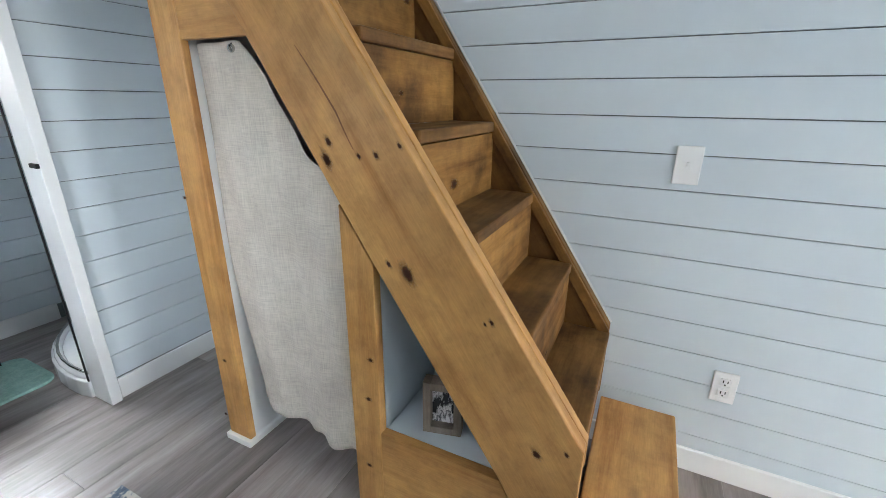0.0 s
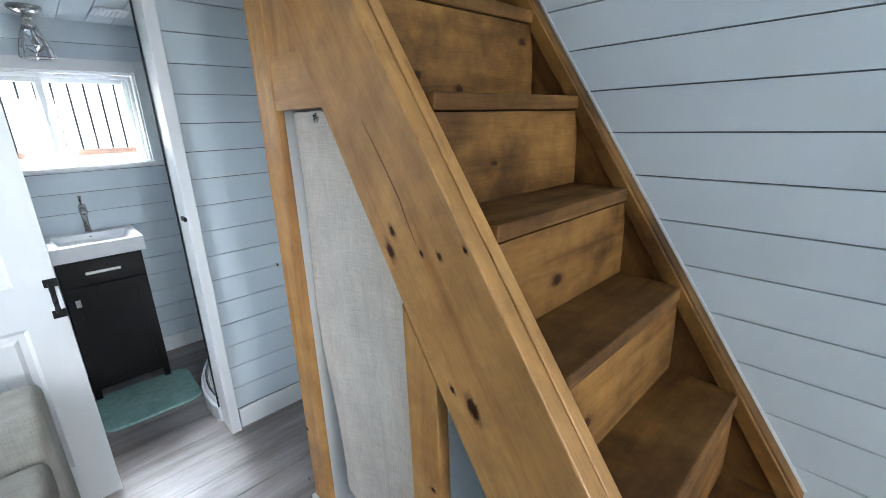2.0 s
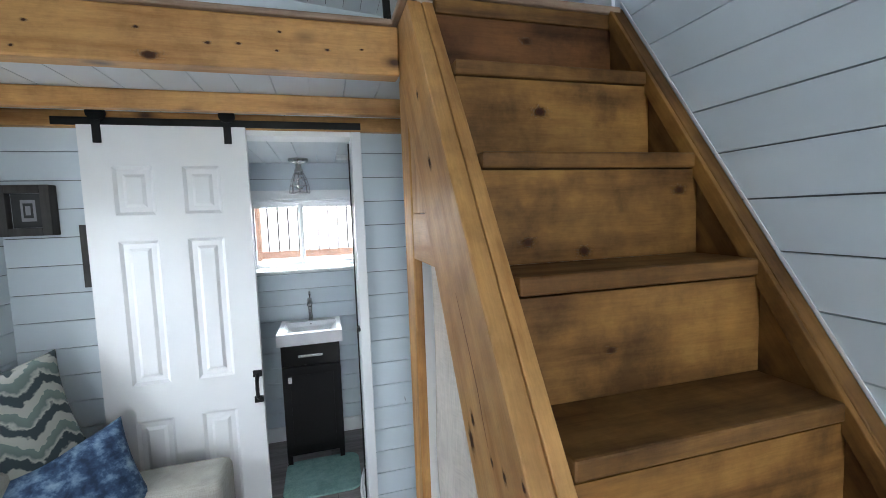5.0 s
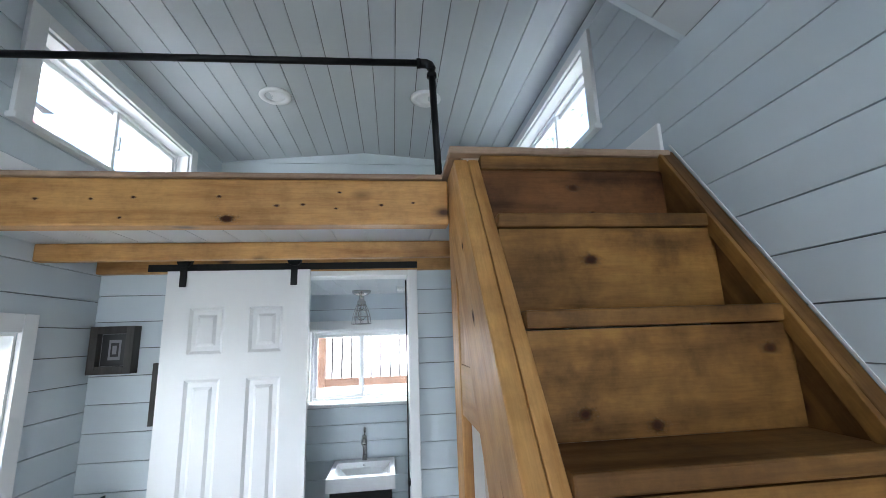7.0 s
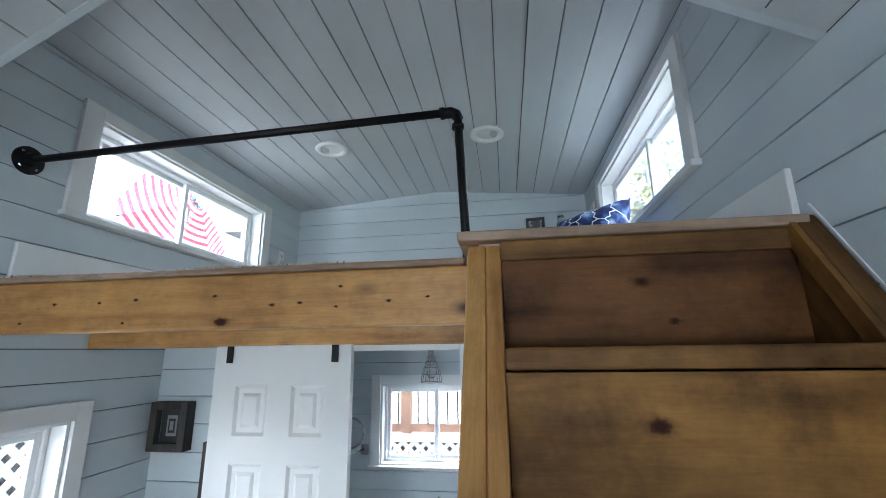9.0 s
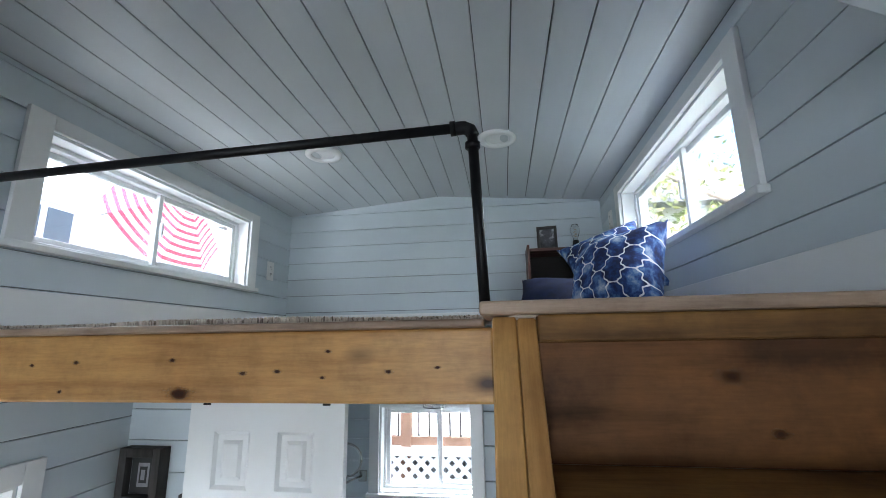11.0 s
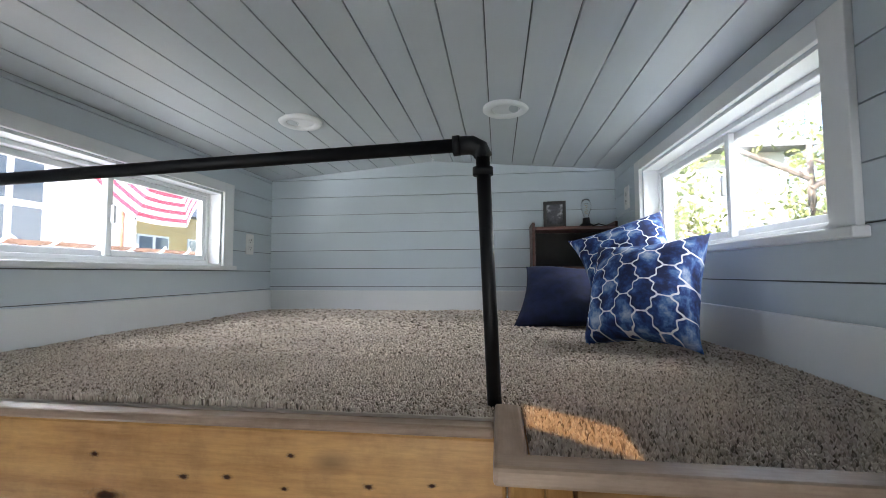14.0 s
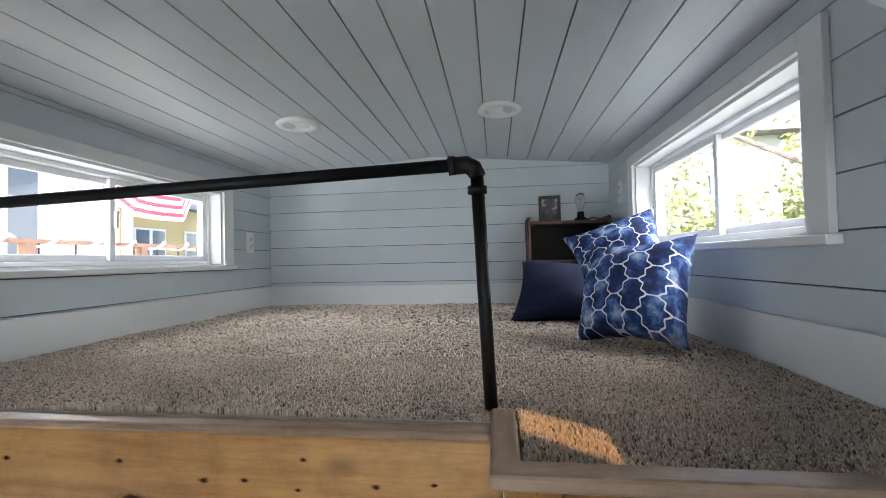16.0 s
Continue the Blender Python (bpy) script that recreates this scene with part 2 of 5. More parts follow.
M_KNOT = knot_mat()
M_HALO = plain("brown_knot_ring", (0.17, 0.07, 0.02), 0.6, 0, 0.3, 90)
M_IRON = plain("black_iron", (0.0025, 0.0025, 0.003), 0.5, 0.0, 0.3)
M_IRON.node_tree.nodes["Principled BSDF"].inputs["Specular IOR Level"].default_value = 0.35
M_CHROME = plain("brushed_nickel", (0.55, 0.54, 0.52), 0.22, 1.0, 0.05)
M_FLOOR = laminate("grey_oak_laminate")
M_SUB = plain("floor_underlay", (0.06, 0.055, 0.05), 0.9)
M_LINEN = cloth("natural_linen", (0.64, 0.585, 0.515), (0.56, 0.51, 0.45))
M_GLASS = glass_mat("window_glass")
M_VINYL = plain("white_vinyl", (0.82, 0.83, 0.84), 0.3, 0, 0.02)
M_CERAMIC = plain("white_ceramic", (0.86, 0.87, 0.88), 0.12, 0, 0.02)
M_ESPRESSO = plain("espresso_lacquer", (0.0035, 0.003, 0.003), 0.3, 0, 0.2)
M_ESPRESSO.node_tree.nodes["Principled BSDF"].inputs["Specular IOR Level"].default_value = 0.25
M_MAT = cloth("mint_bath_mat", (0.33, 0.52, 0.47), (0.25, 0.43, 0.39), 300, 25)
M_SOFA = cloth("beige_upholstery", (0.44, 0.425, 0.37), (0.37, 0.355, 0.31))
M_CARPET = None

# ---- building helpers ----


def box(bm, x0, x1, y0, y1, z0, z1, bevel=0.0):
    """A cuboid added to bm, with its edges eased."""
    t = bmesh.new() if bevel else bm
    m = Matrix.LocRotScale(((x0 + x1) / 2, (y0 + y1) / 2, (z0 + z1) / 2), None, (abs(x1 - x0), abs(y1 - y0), abs(z1 - z0)))
    bmesh.ops.create_cube(t, size=1, matrix=m)
    if bevel:
        bmesh.ops.bevel(t, geom=t.edges[:], offset=bevel, segments=2, profile=0.5, affect="EDGES")
        join(bm, t)
    return bm


def join(bm, other):
    me = bpy.data.meshes.new("tmp")
    other.to_mesh(me)
    other.free()
    bm.from_mesh(me)
    bpy.data.meshes.remove(me)
    return bm


def prism(bm, points, axis, a, b, bevel=0.0):
    """A flat outline of (u, v) pushed along axis from a to b. axis 'y': (x, z); 'x': (y, z); 'z': (x, y)."""
    t = bmesh.new()

    def at(u, v, w):
        return {"y": (u, w, v), "x": (w, u, v), "z": (u, v, w)}[axis]

    lo = [t.verts.new(at(u, v, a)) for u, v in points]
    hi = [t.verts.new(at(u, v, b)) for u, v in points]
    t.faces.new(lo)
    t.faces.new(hi[::-1])
    k = len(points)
    for i in range(k):
        t.faces.new((lo[i], hi[i], hi[(i + 1) % k], lo[(i + 1) % k]))
    bmesh.ops.recalc_face_normals(t, faces=t.faces[:])
    if bevel:
        bmesh.ops.bevel(t, geom=t.edges[:], offset=bevel, segments=2, profile=0.5, affect="EDGES")
    return join(bm, t)


def rod(bm, a, b, r, r2=None, sides=16, caps=True):
    a, b = Vector(a), Vector(b)
    m = Matrix.Translation((a + b) / 2) @ (b - a).to_track_quat("Z", "Y").to_matrix().to_4x4()
    bmesh.ops.create_cone(bm, cap_ends=caps, segments=sides, radius1=r, radius2=r if r2 is None else r2, depth=(b - a).length, matrix=m)
    return bm


def lathe(bm, profile, centre, sides=24, axis="z"):
    """A turned shape from (radius, height) pairs."""
    rows = []
    for r, h in profile:
        row = []
        for i in range(sides):
            a = 2 * math.pi * i / sides
            p = (r * math.cos(a), r * math.sin(a), h) if axis == "z" else (h, r * math.cos(a), r * math.sin(a)) if axis == "x" else (r * math.cos(a), h, r * math.sin(a))
            row.append(bm.verts.new(Vector(p) + Vector(centre)))
        rows.append(row)
    for p, q in zip(rows, rows[1:]):
        for i in range(sides):
            bm.faces.new((p[i], p[(i + 1) % sides], q[(i + 1) % sides], q[i]))
    bmesh.ops.recalc_face_normals(bm, faces=bm.faces[:])
    return bm


def tube(bm, points, r, sides=10):
    """A bent pipe through the points."""
    pts = [Vector(p) for p in points]
    rows = []
    for i, p in enumerate(pts):
        d = (pts[min(i + 1, len(pts) - 1)] - pts[max(i - 1, 0)]).normalized()
        q = d.to_track_quat("Z", "Y")
        rows.append([bm.verts.new(p + q @ Vector((r * math.cos(2 * math.pi * k / sides), r * math.sin(2 * math.pi * k / sides), 0))) for k in range(sides)])
    for p, q in zip(rows, rows[1:]):
        for i in range(sides):
            bm.faces.new((p[i], p[(i + 1) % sides], q[(i + 1) % sides], q[i]))
    bm.faces.new(rows[0])
    bm.faces.new(rows[-1][::-1])
    bmesh.ops.recalc_face_normals(bm, faces=bm.faces[:])
    return bm


def thing(name, at, label, category, group="", kind=""):
    ob = new(name)
    ob.location = at
    ob.empty_display_size = 0.05
    bpy.context.view_layer.update()
    return tagged(ob, label, category, group, kind)


def origin(ob):
    p = Vector((0, 0, 0))
    while ob:
        p = p + ob.location
        ob = ob.parent
    return p


def part(name, bm, material, parent, label="", smooth=False):
    """Link bm, built in world places, as one mesh object under parent."""
    me = bpy.data.meshes.new(name)
    off = origin(parent)
    bmesh.ops.translate(bm, verts=bm.verts[:], vec=-off)
    if smooth:
        for f in bm.faces:
            f.smooth = True
    bm.to_mesh(me)
    bm.free()
    me.materials.append(material)
    ob = new(name, me)
    ob.parent = parent
    return tagged(ob, label)


def solo(name, bm, material, label, category, group="", kind="", smooth=False):
    me = bpy.data.meshes.new(name)
    if smooth:
        for f in bm.faces:
            f.smooth = True
    bm.to_mesh(me)
    bm.free()
    me.materials.append(material)
    return tagged(new(name, me), label, category, group, kind)


def boards(wall, axis, face, depth, u0, u1, z0, z1, pitch, openings, first, material=None, shape=None):
    """Shiplap: one board object a course, cut at the openings (u0, u1, z0, z1). face: the plane; depth: signed thickness towards the room.
    shape(u, z) tells how far up a course may reach (a gable)."""
    made = {}
    z = first
    while z - pitch > z0:
        z -= pitch
    while z < z1:
        a, b = max(z + 0.0018, z0), min(z + pitch - 0.0018, z1)
        z += pitch
        if b - a < 0.012:
            continue
        cuts = sorted({a, b, *[v for o in openings for v in o[2:] if a + 0.004 < v < b - 0.004]})
        pieces = []
        for lo_z, hi_z in zip(cuts, cuts[1:]):
            spans = [(u0, u1)]
            for p, q, r, s in openings:
                if r < hi_z - 0.0065 and s > lo_z + 0.0065:
                    spans = [t for lo, hi in spans for t in ((lo, min(hi, p)), (max(lo, q), hi)) if t[1] - t[0] > 0.01]
            pieces += [(lo, hi, lo_z, hi_z) for lo, hi in spans]
        for lo, hi, a, b in pieces:
            if shape:
                lo, hi = max(lo, shape(a)[0]), min(hi, shape(a)[1])
                if hi - lo < 0.05:
                    continue
            key = (round(hi - lo, 3), round(b - a, 3))
            if key not in made:
                bm = bmesh.new()
                w, h, d = hi - lo, b - a, abs(depth)
                e = 0.0012
                if axis == "y":
                    prism(bm, [(0, e), (0, h - e), (e, h), (w - e, h), (w, h - e), (w, e), (w - e, 0), (e, 0)], "y", 0, depth)
                else:
                    prism(bm, [(0, e), (0, h - e), (e, h), (w - e, h), (w, h - e), (w, e), (w - e, 0), (e, 0)], "x", 0, depth)
                me = bpy.data.meshes.new("shiplap_board")
                bm.to_mesh(me)
                bm.free()
                me.materials.append(material or M_WALL)
                made[key] = me
            ob = new("shiplap_board", made[key])
            ob.parent = wall
            ob.location = Vector((lo, face, a) if axis == "y" else (face, lo, a)) - origin(wall)


def slab(bm, axis, a, b, u0, u1, z0, z1, openings):
    """A wall core between planes a and b, with rectangular openings, as cuboids butted end to end."""
    us = sorted({u0, u1, *[min(max(v, u0), u1) for o in openings for v in o[:2]]})
    zs = sorted({z0, z1, *[min(max(v, z0), z1) for o in openings for v in o[2:]]})
    t = bmesh.new()
    for p, q in zip(us, us[1:]):
        for r, s in zip(zs, zs[1:]):
            cu, cz = (p + q) / 2, (r + s) / 2
            if any(o[0] < cu < o[1] and o[2] < cz < o[3] for o in openings):
                continue
            box(t, p, q, a, b, r, s) if axis == "y" else box(t, a, b, p, q, r, s)
    bmesh.ops.remove_doubles(t, verts=t.verts[:], dist=1e-5)
    return join(bm, t)

# ---- the large structure ----
XB, XF, YL, YR = -3.12, 3.4, -0.60, 1.445
FLOOR = -0.05
XP = -2.006                     # bath partition, room side
EAVE, TOP, RIDGE_Y = 2.378, 2.872, 0.42
RIDGE = 2.957
DORMER = -1.05
PITCH = 0.1087
LOFT = 2.085
W_LEFT = (-2.645, -1.55, 2.335, 2.708)
W_RIGHT = (-2.67, -1.592, 2.375, 2.758)
W_LOW = (-1.64, -0.72, 0.98, 1.637)
W_BATH = (0.05, 0.81, 1.16, 1.64)
DOORWAY = (0.13, 0.699, FLOOR, 1.858)
FRONT = (0.0, 0.9, 0.9, 1.9)


def build_wall(name, axis, face, out, u0, u1, z1, openings, label, shape=None, first=0.858):
    w = thing(name, ((u0 + u1) / 2, face, 0) if axis == "y" else (face, (u0 + u1) / 2, 0), label, "wall", kind="structure")
    s = 1 if out > 0 else -1
    core = bmesh.new()
    slab(core, axis, face + s * 0.013, face + out, u0, u1, FLOOR - 0.12, z1, openings)
    part("wall_core", core, M_BACK, w)
    boards(w, axis, face, s * 0.012, u0, u1, FLOOR, z1, PITCH, openings, first, shape=shape)
    return w


over = (DORMER, XF + 0.2, EAVE, 4.0)
wall_right = build_wall("wall_right", "y", YR, 0.13, XB, XF, TOP, [W_RIGHT, over], "pale blue-grey painted shiplap side wall behind the stairs")
wall_left = build_wall("wall_left", "y", YL, -0.13, XB, XF, TOP, [W_LEFT, W_LOW, over], "pale blue-grey painted shiplap side wall with windows", first=0.8965)


def under_gable(z):
    if z <= TOP:
        return (YL, YR)
    k = (z - TOP) / (RIDGE - TOP)
    return (YL + (RIDGE_Y - YL) * k, YR - (YR - RIDGE_Y) * k)


wall_back = build_wall("wall_back", "x", XB, -0.13, YL, YR, RIDGE, [W_BATH], "pale painted shiplap end wall under a low gable", under_gable, 0.9105)
wall_front = build_wall("wall_front", "x", XF, 0.13, YL, YR, RIDGE, [FRONT], "unseen painted shiplap end wall with an assumed window")

# corner posts, so that the four walls meet without a slot
for cx, cy in ((XB, YL), (XB, YR), (XF, YL), (XF, YR)):
    ox, oy = (-1 if cx == XB else 1), (-1 if cy == YL else 1)
    xs, ys = sorted((cx + ox * 0.0004, cx + ox * 0.13)), sorted((cy + oy * 0.0004, cy + oy * 0.13))
    top = TOP if cx == XB else EAVE
    solo("wall_corner", box(bmesh.new(), *xs, *ys, FLOOR - 0.12, top), M_BACK, "wooden corner post inside the wall", "wall", kind="structure")

# bath partition with its doorway, boards on both faces
partition = thing("wall_partition", (XP, 0.42, 0), "pale blue-grey shiplap partition with a doorway to the bathroom", "wall", kind="structure")
part("wall_core", slab(bmesh.new(), "x", XP - 0.013, XP - 0.087, YL, YR, FLOOR, 1.9, [DOORWAY]), M_BACK, partition)
boards(partition, "x", XP, -0.012, YL, YR, FLOOR, 1.888, PITCH, [DOORWAY], 0.921)
boards(partition, "x", XP - 0.1, 0.012, YL, YR, FLOOR, 1.9, PITCH, [DOORWAY], 0.921)

# floor
floor = thing("floor", (0, 0.42, FLOOR), "grey oak laminate plank floor", "floor", kind="structure")
part("floor_base", box(bmesh.new(), XB - 0.1, XF + 0.1, YL - 0.1, YR + 0.1, FLOOR - 0.12, FLOOR - 0.012), M_SUB, floor)

# ceilings


def planked(name, x0, x1, ya, za, yb, zb, label, lap=0.2):
    """A sloping ceiling between two lines, as boards running along x over a roof slab."""
    bm = bmesh.new()
    run = Vector((0, yb - ya, zb - za))
    up = Vector((0, -run.z, run.y)).normalized()
    if up.z < 0:
        up = -up
    total, k = run.length, 0
    d = run.normalized()
    o = Vector((0, ya, za))
    count = int(round(total / 0.112))
    for i in range(count):
        a, b = o + d * (i * total / count + 0.0023), o + d * ((i + 1) * total / count - 0.0023)
        pts = [(a.y, a.z), (b.y, b.z), ((b + up * 0.012).y, (b + up * 0.012).z), ((a + up * 0.012).y, (a + up * 0.012).z)]
        prism(bm, pts, "x", x0, x1)
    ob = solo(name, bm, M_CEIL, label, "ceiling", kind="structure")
    bm = bmesh.new()
    a, b = o - d * lap + up * 0.013, o + d * (total + 0.001) + up * 0.013
    prism(bm, [(a.y, a.z), (b.y, b.z), ((b + up * 0.12).y, (b + up * 0.12).z), ((a + up * 0.12).y, (a + up * 0.12).z)], "x", x0 - 0.005, x1 + 0.005)
    solo("roof_slab", bm, M_BACK, "roof build-up above the ceiling boards", "roof", kind="structure")
    return ob


planked("ceiling_loft_left", XB, DORMER, YL, TOP, RIDGE_Y, RIDGE, "white painted tongue-and-groove dormer ceiling over the loft")
planked("ceiling_loft_right", XB, DORMER, YR, TOP, RIDGE_Y, RIDGE, "white painted tongue-and-groove dormer ceiling over the loft")
planked("ceiling_main_left", DORMER, XF, YL, EAVE, RIDGE_Y, RIDGE + 0.02, "white painted sloping board ceiling")
MS = (RIDGE + 0.02 - EAVE) / (YR - RIDGE_Y)
HX0, HX1, HY0, HY1 = -0.455, -0.13, 0.60, 0.83      # unseen roof opening, added to let a sun patch onto the carpet


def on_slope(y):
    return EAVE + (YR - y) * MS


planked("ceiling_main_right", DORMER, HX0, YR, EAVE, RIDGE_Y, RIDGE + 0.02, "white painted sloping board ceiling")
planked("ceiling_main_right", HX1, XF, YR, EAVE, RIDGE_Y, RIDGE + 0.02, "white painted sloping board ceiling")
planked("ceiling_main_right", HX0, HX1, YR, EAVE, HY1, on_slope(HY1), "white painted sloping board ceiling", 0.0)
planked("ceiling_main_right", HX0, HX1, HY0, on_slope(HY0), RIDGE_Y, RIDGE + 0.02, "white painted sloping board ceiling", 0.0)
# Tinted to dim and warm the sun falling through the added opening.
pane_m, pane_n, pane_l, pane_b = nodes_of("sun_tint_pane", 0.1)
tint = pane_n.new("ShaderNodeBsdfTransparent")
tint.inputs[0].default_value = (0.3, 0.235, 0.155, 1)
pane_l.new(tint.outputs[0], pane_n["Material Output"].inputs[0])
sun_pane = bmesh.new()
prism(sun_pane, [(HY0, on_slope(HY0) + 0.1), (HY1 + 0.06, on_slope(HY1 + 0.06) + 0.1), (HY1 + 0.06, on_slope(HY1 + 0.06) + 0.106), (HY0, on_slope(HY0) + 0.106)], "x", HX0, HX1)
solo("sun_patch_pane", sun_pane, pane_m, "unseen tinted pane added in the roof for a sun patch", "roof window", kind="structure")
caulk = prism(bmesh.new(), [(-1.16, 2.112), (-1.155, 2.112), (-0.064, 0.478), (-0.072, 0.478)], "y", 1.4415, 1.4447)
solo("trim_caulk_line", caulk, M_TRIM, "white caulk line along the stair skirt", "trim", kind="structure")
solo("roof_ridge", box(bmesh.new(), XB - 0.15, XF + 0.15, RIDGE_Y - 0.2, RIDGE_Y + 0.2, RIDGE + 0.05, RIDGE + 0.26), M_BACK, "roof ridge capping", "roof", kind="structure")
for tag, y0 in (("left", YL), ("right", YR)):
    bm = prism(bmesh.new(), [(y0, EAVE), (y0, TOP + 0.1), (RIDGE_Y, RIDGE + 0.15), (RIDGE_Y, RIDGE + 0.015)], "x", DORMER + 0.0, DORMER + 0.02)
    solo("dormer_cheek_" + tag, bm, M_WALL, "painted dormer cheek above the sloping ceiling", "wall", kind="structure")

# baseboards


def baseboard(name, x0, x1, y0, y1, z0, h=0.092):
    bm = box(bmesh.new(), x0, x1, y0, y1, z0, z0 + h, 0.003)
    return solo(name, bm, M_TRIM, "white painted baseboard", "baseboard", kind="structure")


B = 0.013
baseboard("baseboard_right", -1.22, XF, YR - B, YR, FLOOR)
baseboard("baseboard_partition", XP, XP + B, 0.742, 1.43, FLOOR, 0.1)
baseboard("baseboard_partition_left", XP, XP + B, YL, 0.08, FLOOR, 0.1)
baseboard("baseboard_left", XP + B, XF, YL, YL + B, FLOOR)
baseboard("baseboard_bath", XB, XB + B, YL + B, 1.0, FLOOR, 0.1)
baseboard("baseboard_loft_back", XB, XB + B, YL + B, YR - B, LOFT - 0.01, 0.118)
baseboard("baseboard_loft_left", XB, -1.36, YL, YL + B, LOFT - 0.01, 0.12)
baseboard("baseboard_loft_right", XB, -1.183, YR - B, YR, LOFT - 0.01, 0.121)

# doorway casing
casing = thing("door_trim", (XP, 0.42, 0), "white painted casing round the bathroom doorway", "door trim", kind="structure")
part("side_casing", box(bmesh.new(), XP - 0.105, XP + 0.03, 0.692, 0.735, FLOOR, 1.902, 0.003), M_TRIM, casing)
part("side_casing", box(bmesh.new(), XP - 0.105, XP + 0.014, 0.09, 0.135, FLOOR, 1.902, 0.003), M_TRIM, casing)
part("head_casing", box(bmesh.new(), XP - 0.105, XP + 0.028, 0.136, 0.691, 1.855, 1.9, 0.003), M_TRIM, casing)
latch = part("latch_catch", box(bmesh.new(), XP - 0.02, XP + 0.034, 0.68, 0.6915, 0.981, 0.998, 0.003), M_IRON, casing, "black metal latch catch")

# windows


def window(name, axis, face, out, u0, u1, z0, z1, label, trim=0.062, depth=0.1, latch_at=0.5, head=0.062):
    s = 1 if out > 0 else -1
    w = thing(name, ((u0 + u1) / 2, face, z0) if axis == "y" else (face, (u0 + u1) / 2, z0), label, "window", kind="structure")

    def cub(a, b, d0, d1, r, t, bev=0.002):
        return box(bmesh.new(), a, b, min(face + s * d0, face + s * d1), max(face + s * d0, face + s * d1), r, t, bev) if axis == "y" else box(bmesh.new(), min(face + s * d0, face + s * d1), max(face + s * d0, face + s * d1), a, b, r, t, bev)

    T = trim
    part("casing", cub(u0 - T, u0 - 0.002, -0.016, -0.0005, z0, z1 + head), M_TRIM, w)
    part("casing", cub(u1 + 0.002, u1 + T, -0.016, -0.0005, z0, z1 + head), M_TRIM, w)
    part("casing", cub(u0 - 0.002, u1 + 0.002, -0.0155, -0.0005, z1 + 0.001, z1 + head), M_TRIM, w)
    part("window_sill", cub(u0 - T - 0.012, u1 + T + 0.012, -0.032, 0.0, z0 - 0.022, z0, 0.004), M_TRIM, w)
    L = 0.009
    part("reveal", cub(u0, u0 + L, 0.0, depth, z0, z1, 0), M_TRIM, w)
    part("reveal", cub(u1 - L, u1, 0.0, depth, z0, z1, 0), M_TRIM, w)
    part("reveal", cub(u0 + L, u1 - L, 0.0, depth, z1 - L, z1, 0), M_TRIM, w)
    part("reveal", cub(u0 + L, u1 - L, 0.001, depth, z0, z0 + L, 0), M_TRIM, w)
    a, b, r, t = u0 + L, u1 - L, z0 + L, z1 - L
    F = 0.017
    fr = cub(a, a + F, depth - 0.04, depth + 0.02, r, t, 0.003)
    for c in (cub(b - F, b, depth - 0.04, depth + 0.02, r, t, 0.003), cub(a + F, b - F, depth - 0.04, depth + 0.02, r, r + F, 0.003), cub(a + F, b - F, depth - 0.04, depth + 0.02, t - F, t, 0.003)):
        join(fr, c)
    part("window_frame", fr, M_VINYL, w)
    m = a + (b - a) * latch_at
    for lo, hi, d in ((a + F, m + 0.018, 0.0), (m - 0.018, b - F, 0.022)):
        S = 0.024
        d0, d1 = depth - 0.032 + d, depth - 0.012 + d
        sash = cub(lo, lo + S, d0, d1, r + F, t - F, 0.003)
        for c in (cub(hi - S, hi, d0, d1, r + F, t - F, 0.003), cub(lo + S, hi - S, d0, d1, r + F, r + F + S, 0.003), cub(lo + S, hi - S, d0, d1, t - F - S, t - F, 0.003)):
            join(sash, c)
        so = part("sash", sash, M_VINYL, w)
        g = part("pane", cub(lo + S - 0.003, hi - S + 0.003, (d0 + d1) / 2 - 0.002, (d0 + d1) / 2 + 0.002, r + F + S - 0.003, t - F - S + 0.003, 0), M_GLASS, so, "clear glass pane")
        g.visible_shadow = False
    zc = (r + t) / 2
    part("latch", cub(m - 0.007, m + 0.007, depth - 0.05, depth - 0.033, zc - 0.035, zc + 0.035, 0.005), M_VINYL, w, "white window latch")
    return w


window("window_1", "y", YL, -1, *W_LEFT, "white vinyl sliding window low on the loft wall", 0.078, head=0.052)
window("window_2", "y", YR, 1, *W_RIGHT, "white vinyl sliding window low on the loft wall", 0.068, latch_at=0.52, head=0.046)
window("window_3", "y", YL, -1, *W_LOW, "white trimmed window above the sofa")
window("window_4", "x", XB, -1, *W_BATH, "white sliding window over the bathroom vanity", latch_at=0.46)
# Never in view: assumed, as an opening for light from behind the camera.
window("window_5", "x", XF, 1, *FRONT, "wide white window assumed in the unseen end wall")

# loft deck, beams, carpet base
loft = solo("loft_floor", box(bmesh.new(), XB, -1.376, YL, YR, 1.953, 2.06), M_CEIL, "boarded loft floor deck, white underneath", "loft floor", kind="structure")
landing = solo("loft_landing", box(bmesh.new(), -1.375, -1.176, 0.838, YR, 2.0, 2.06), M_PINE_Y, "wooden landing at the head of the stairs", "landing", kind="structure")


def planked_flat(x0, x1, z):
    """Flat ceiling boards along x, with open joints."""
    bm = bmesh.new()
    for i in range(18):
        w = (YR - YL) / 18
        box(bm, x0, x1, YL + i * w + 0.002, YL + (i + 1) * w - 0.002, z, z + 0.012)
    return bm


under = bmesh.new()
n_boards = 18
for i in range(n_boards):
    w = (YR - YL) / n_boards
    box(under, XB, -1.376, YL + i * w + 0.0015, YL + (i + 1) * w - 0.0015, 1.94, 1.952)
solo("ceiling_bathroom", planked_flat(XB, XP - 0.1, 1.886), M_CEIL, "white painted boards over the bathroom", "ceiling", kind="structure")
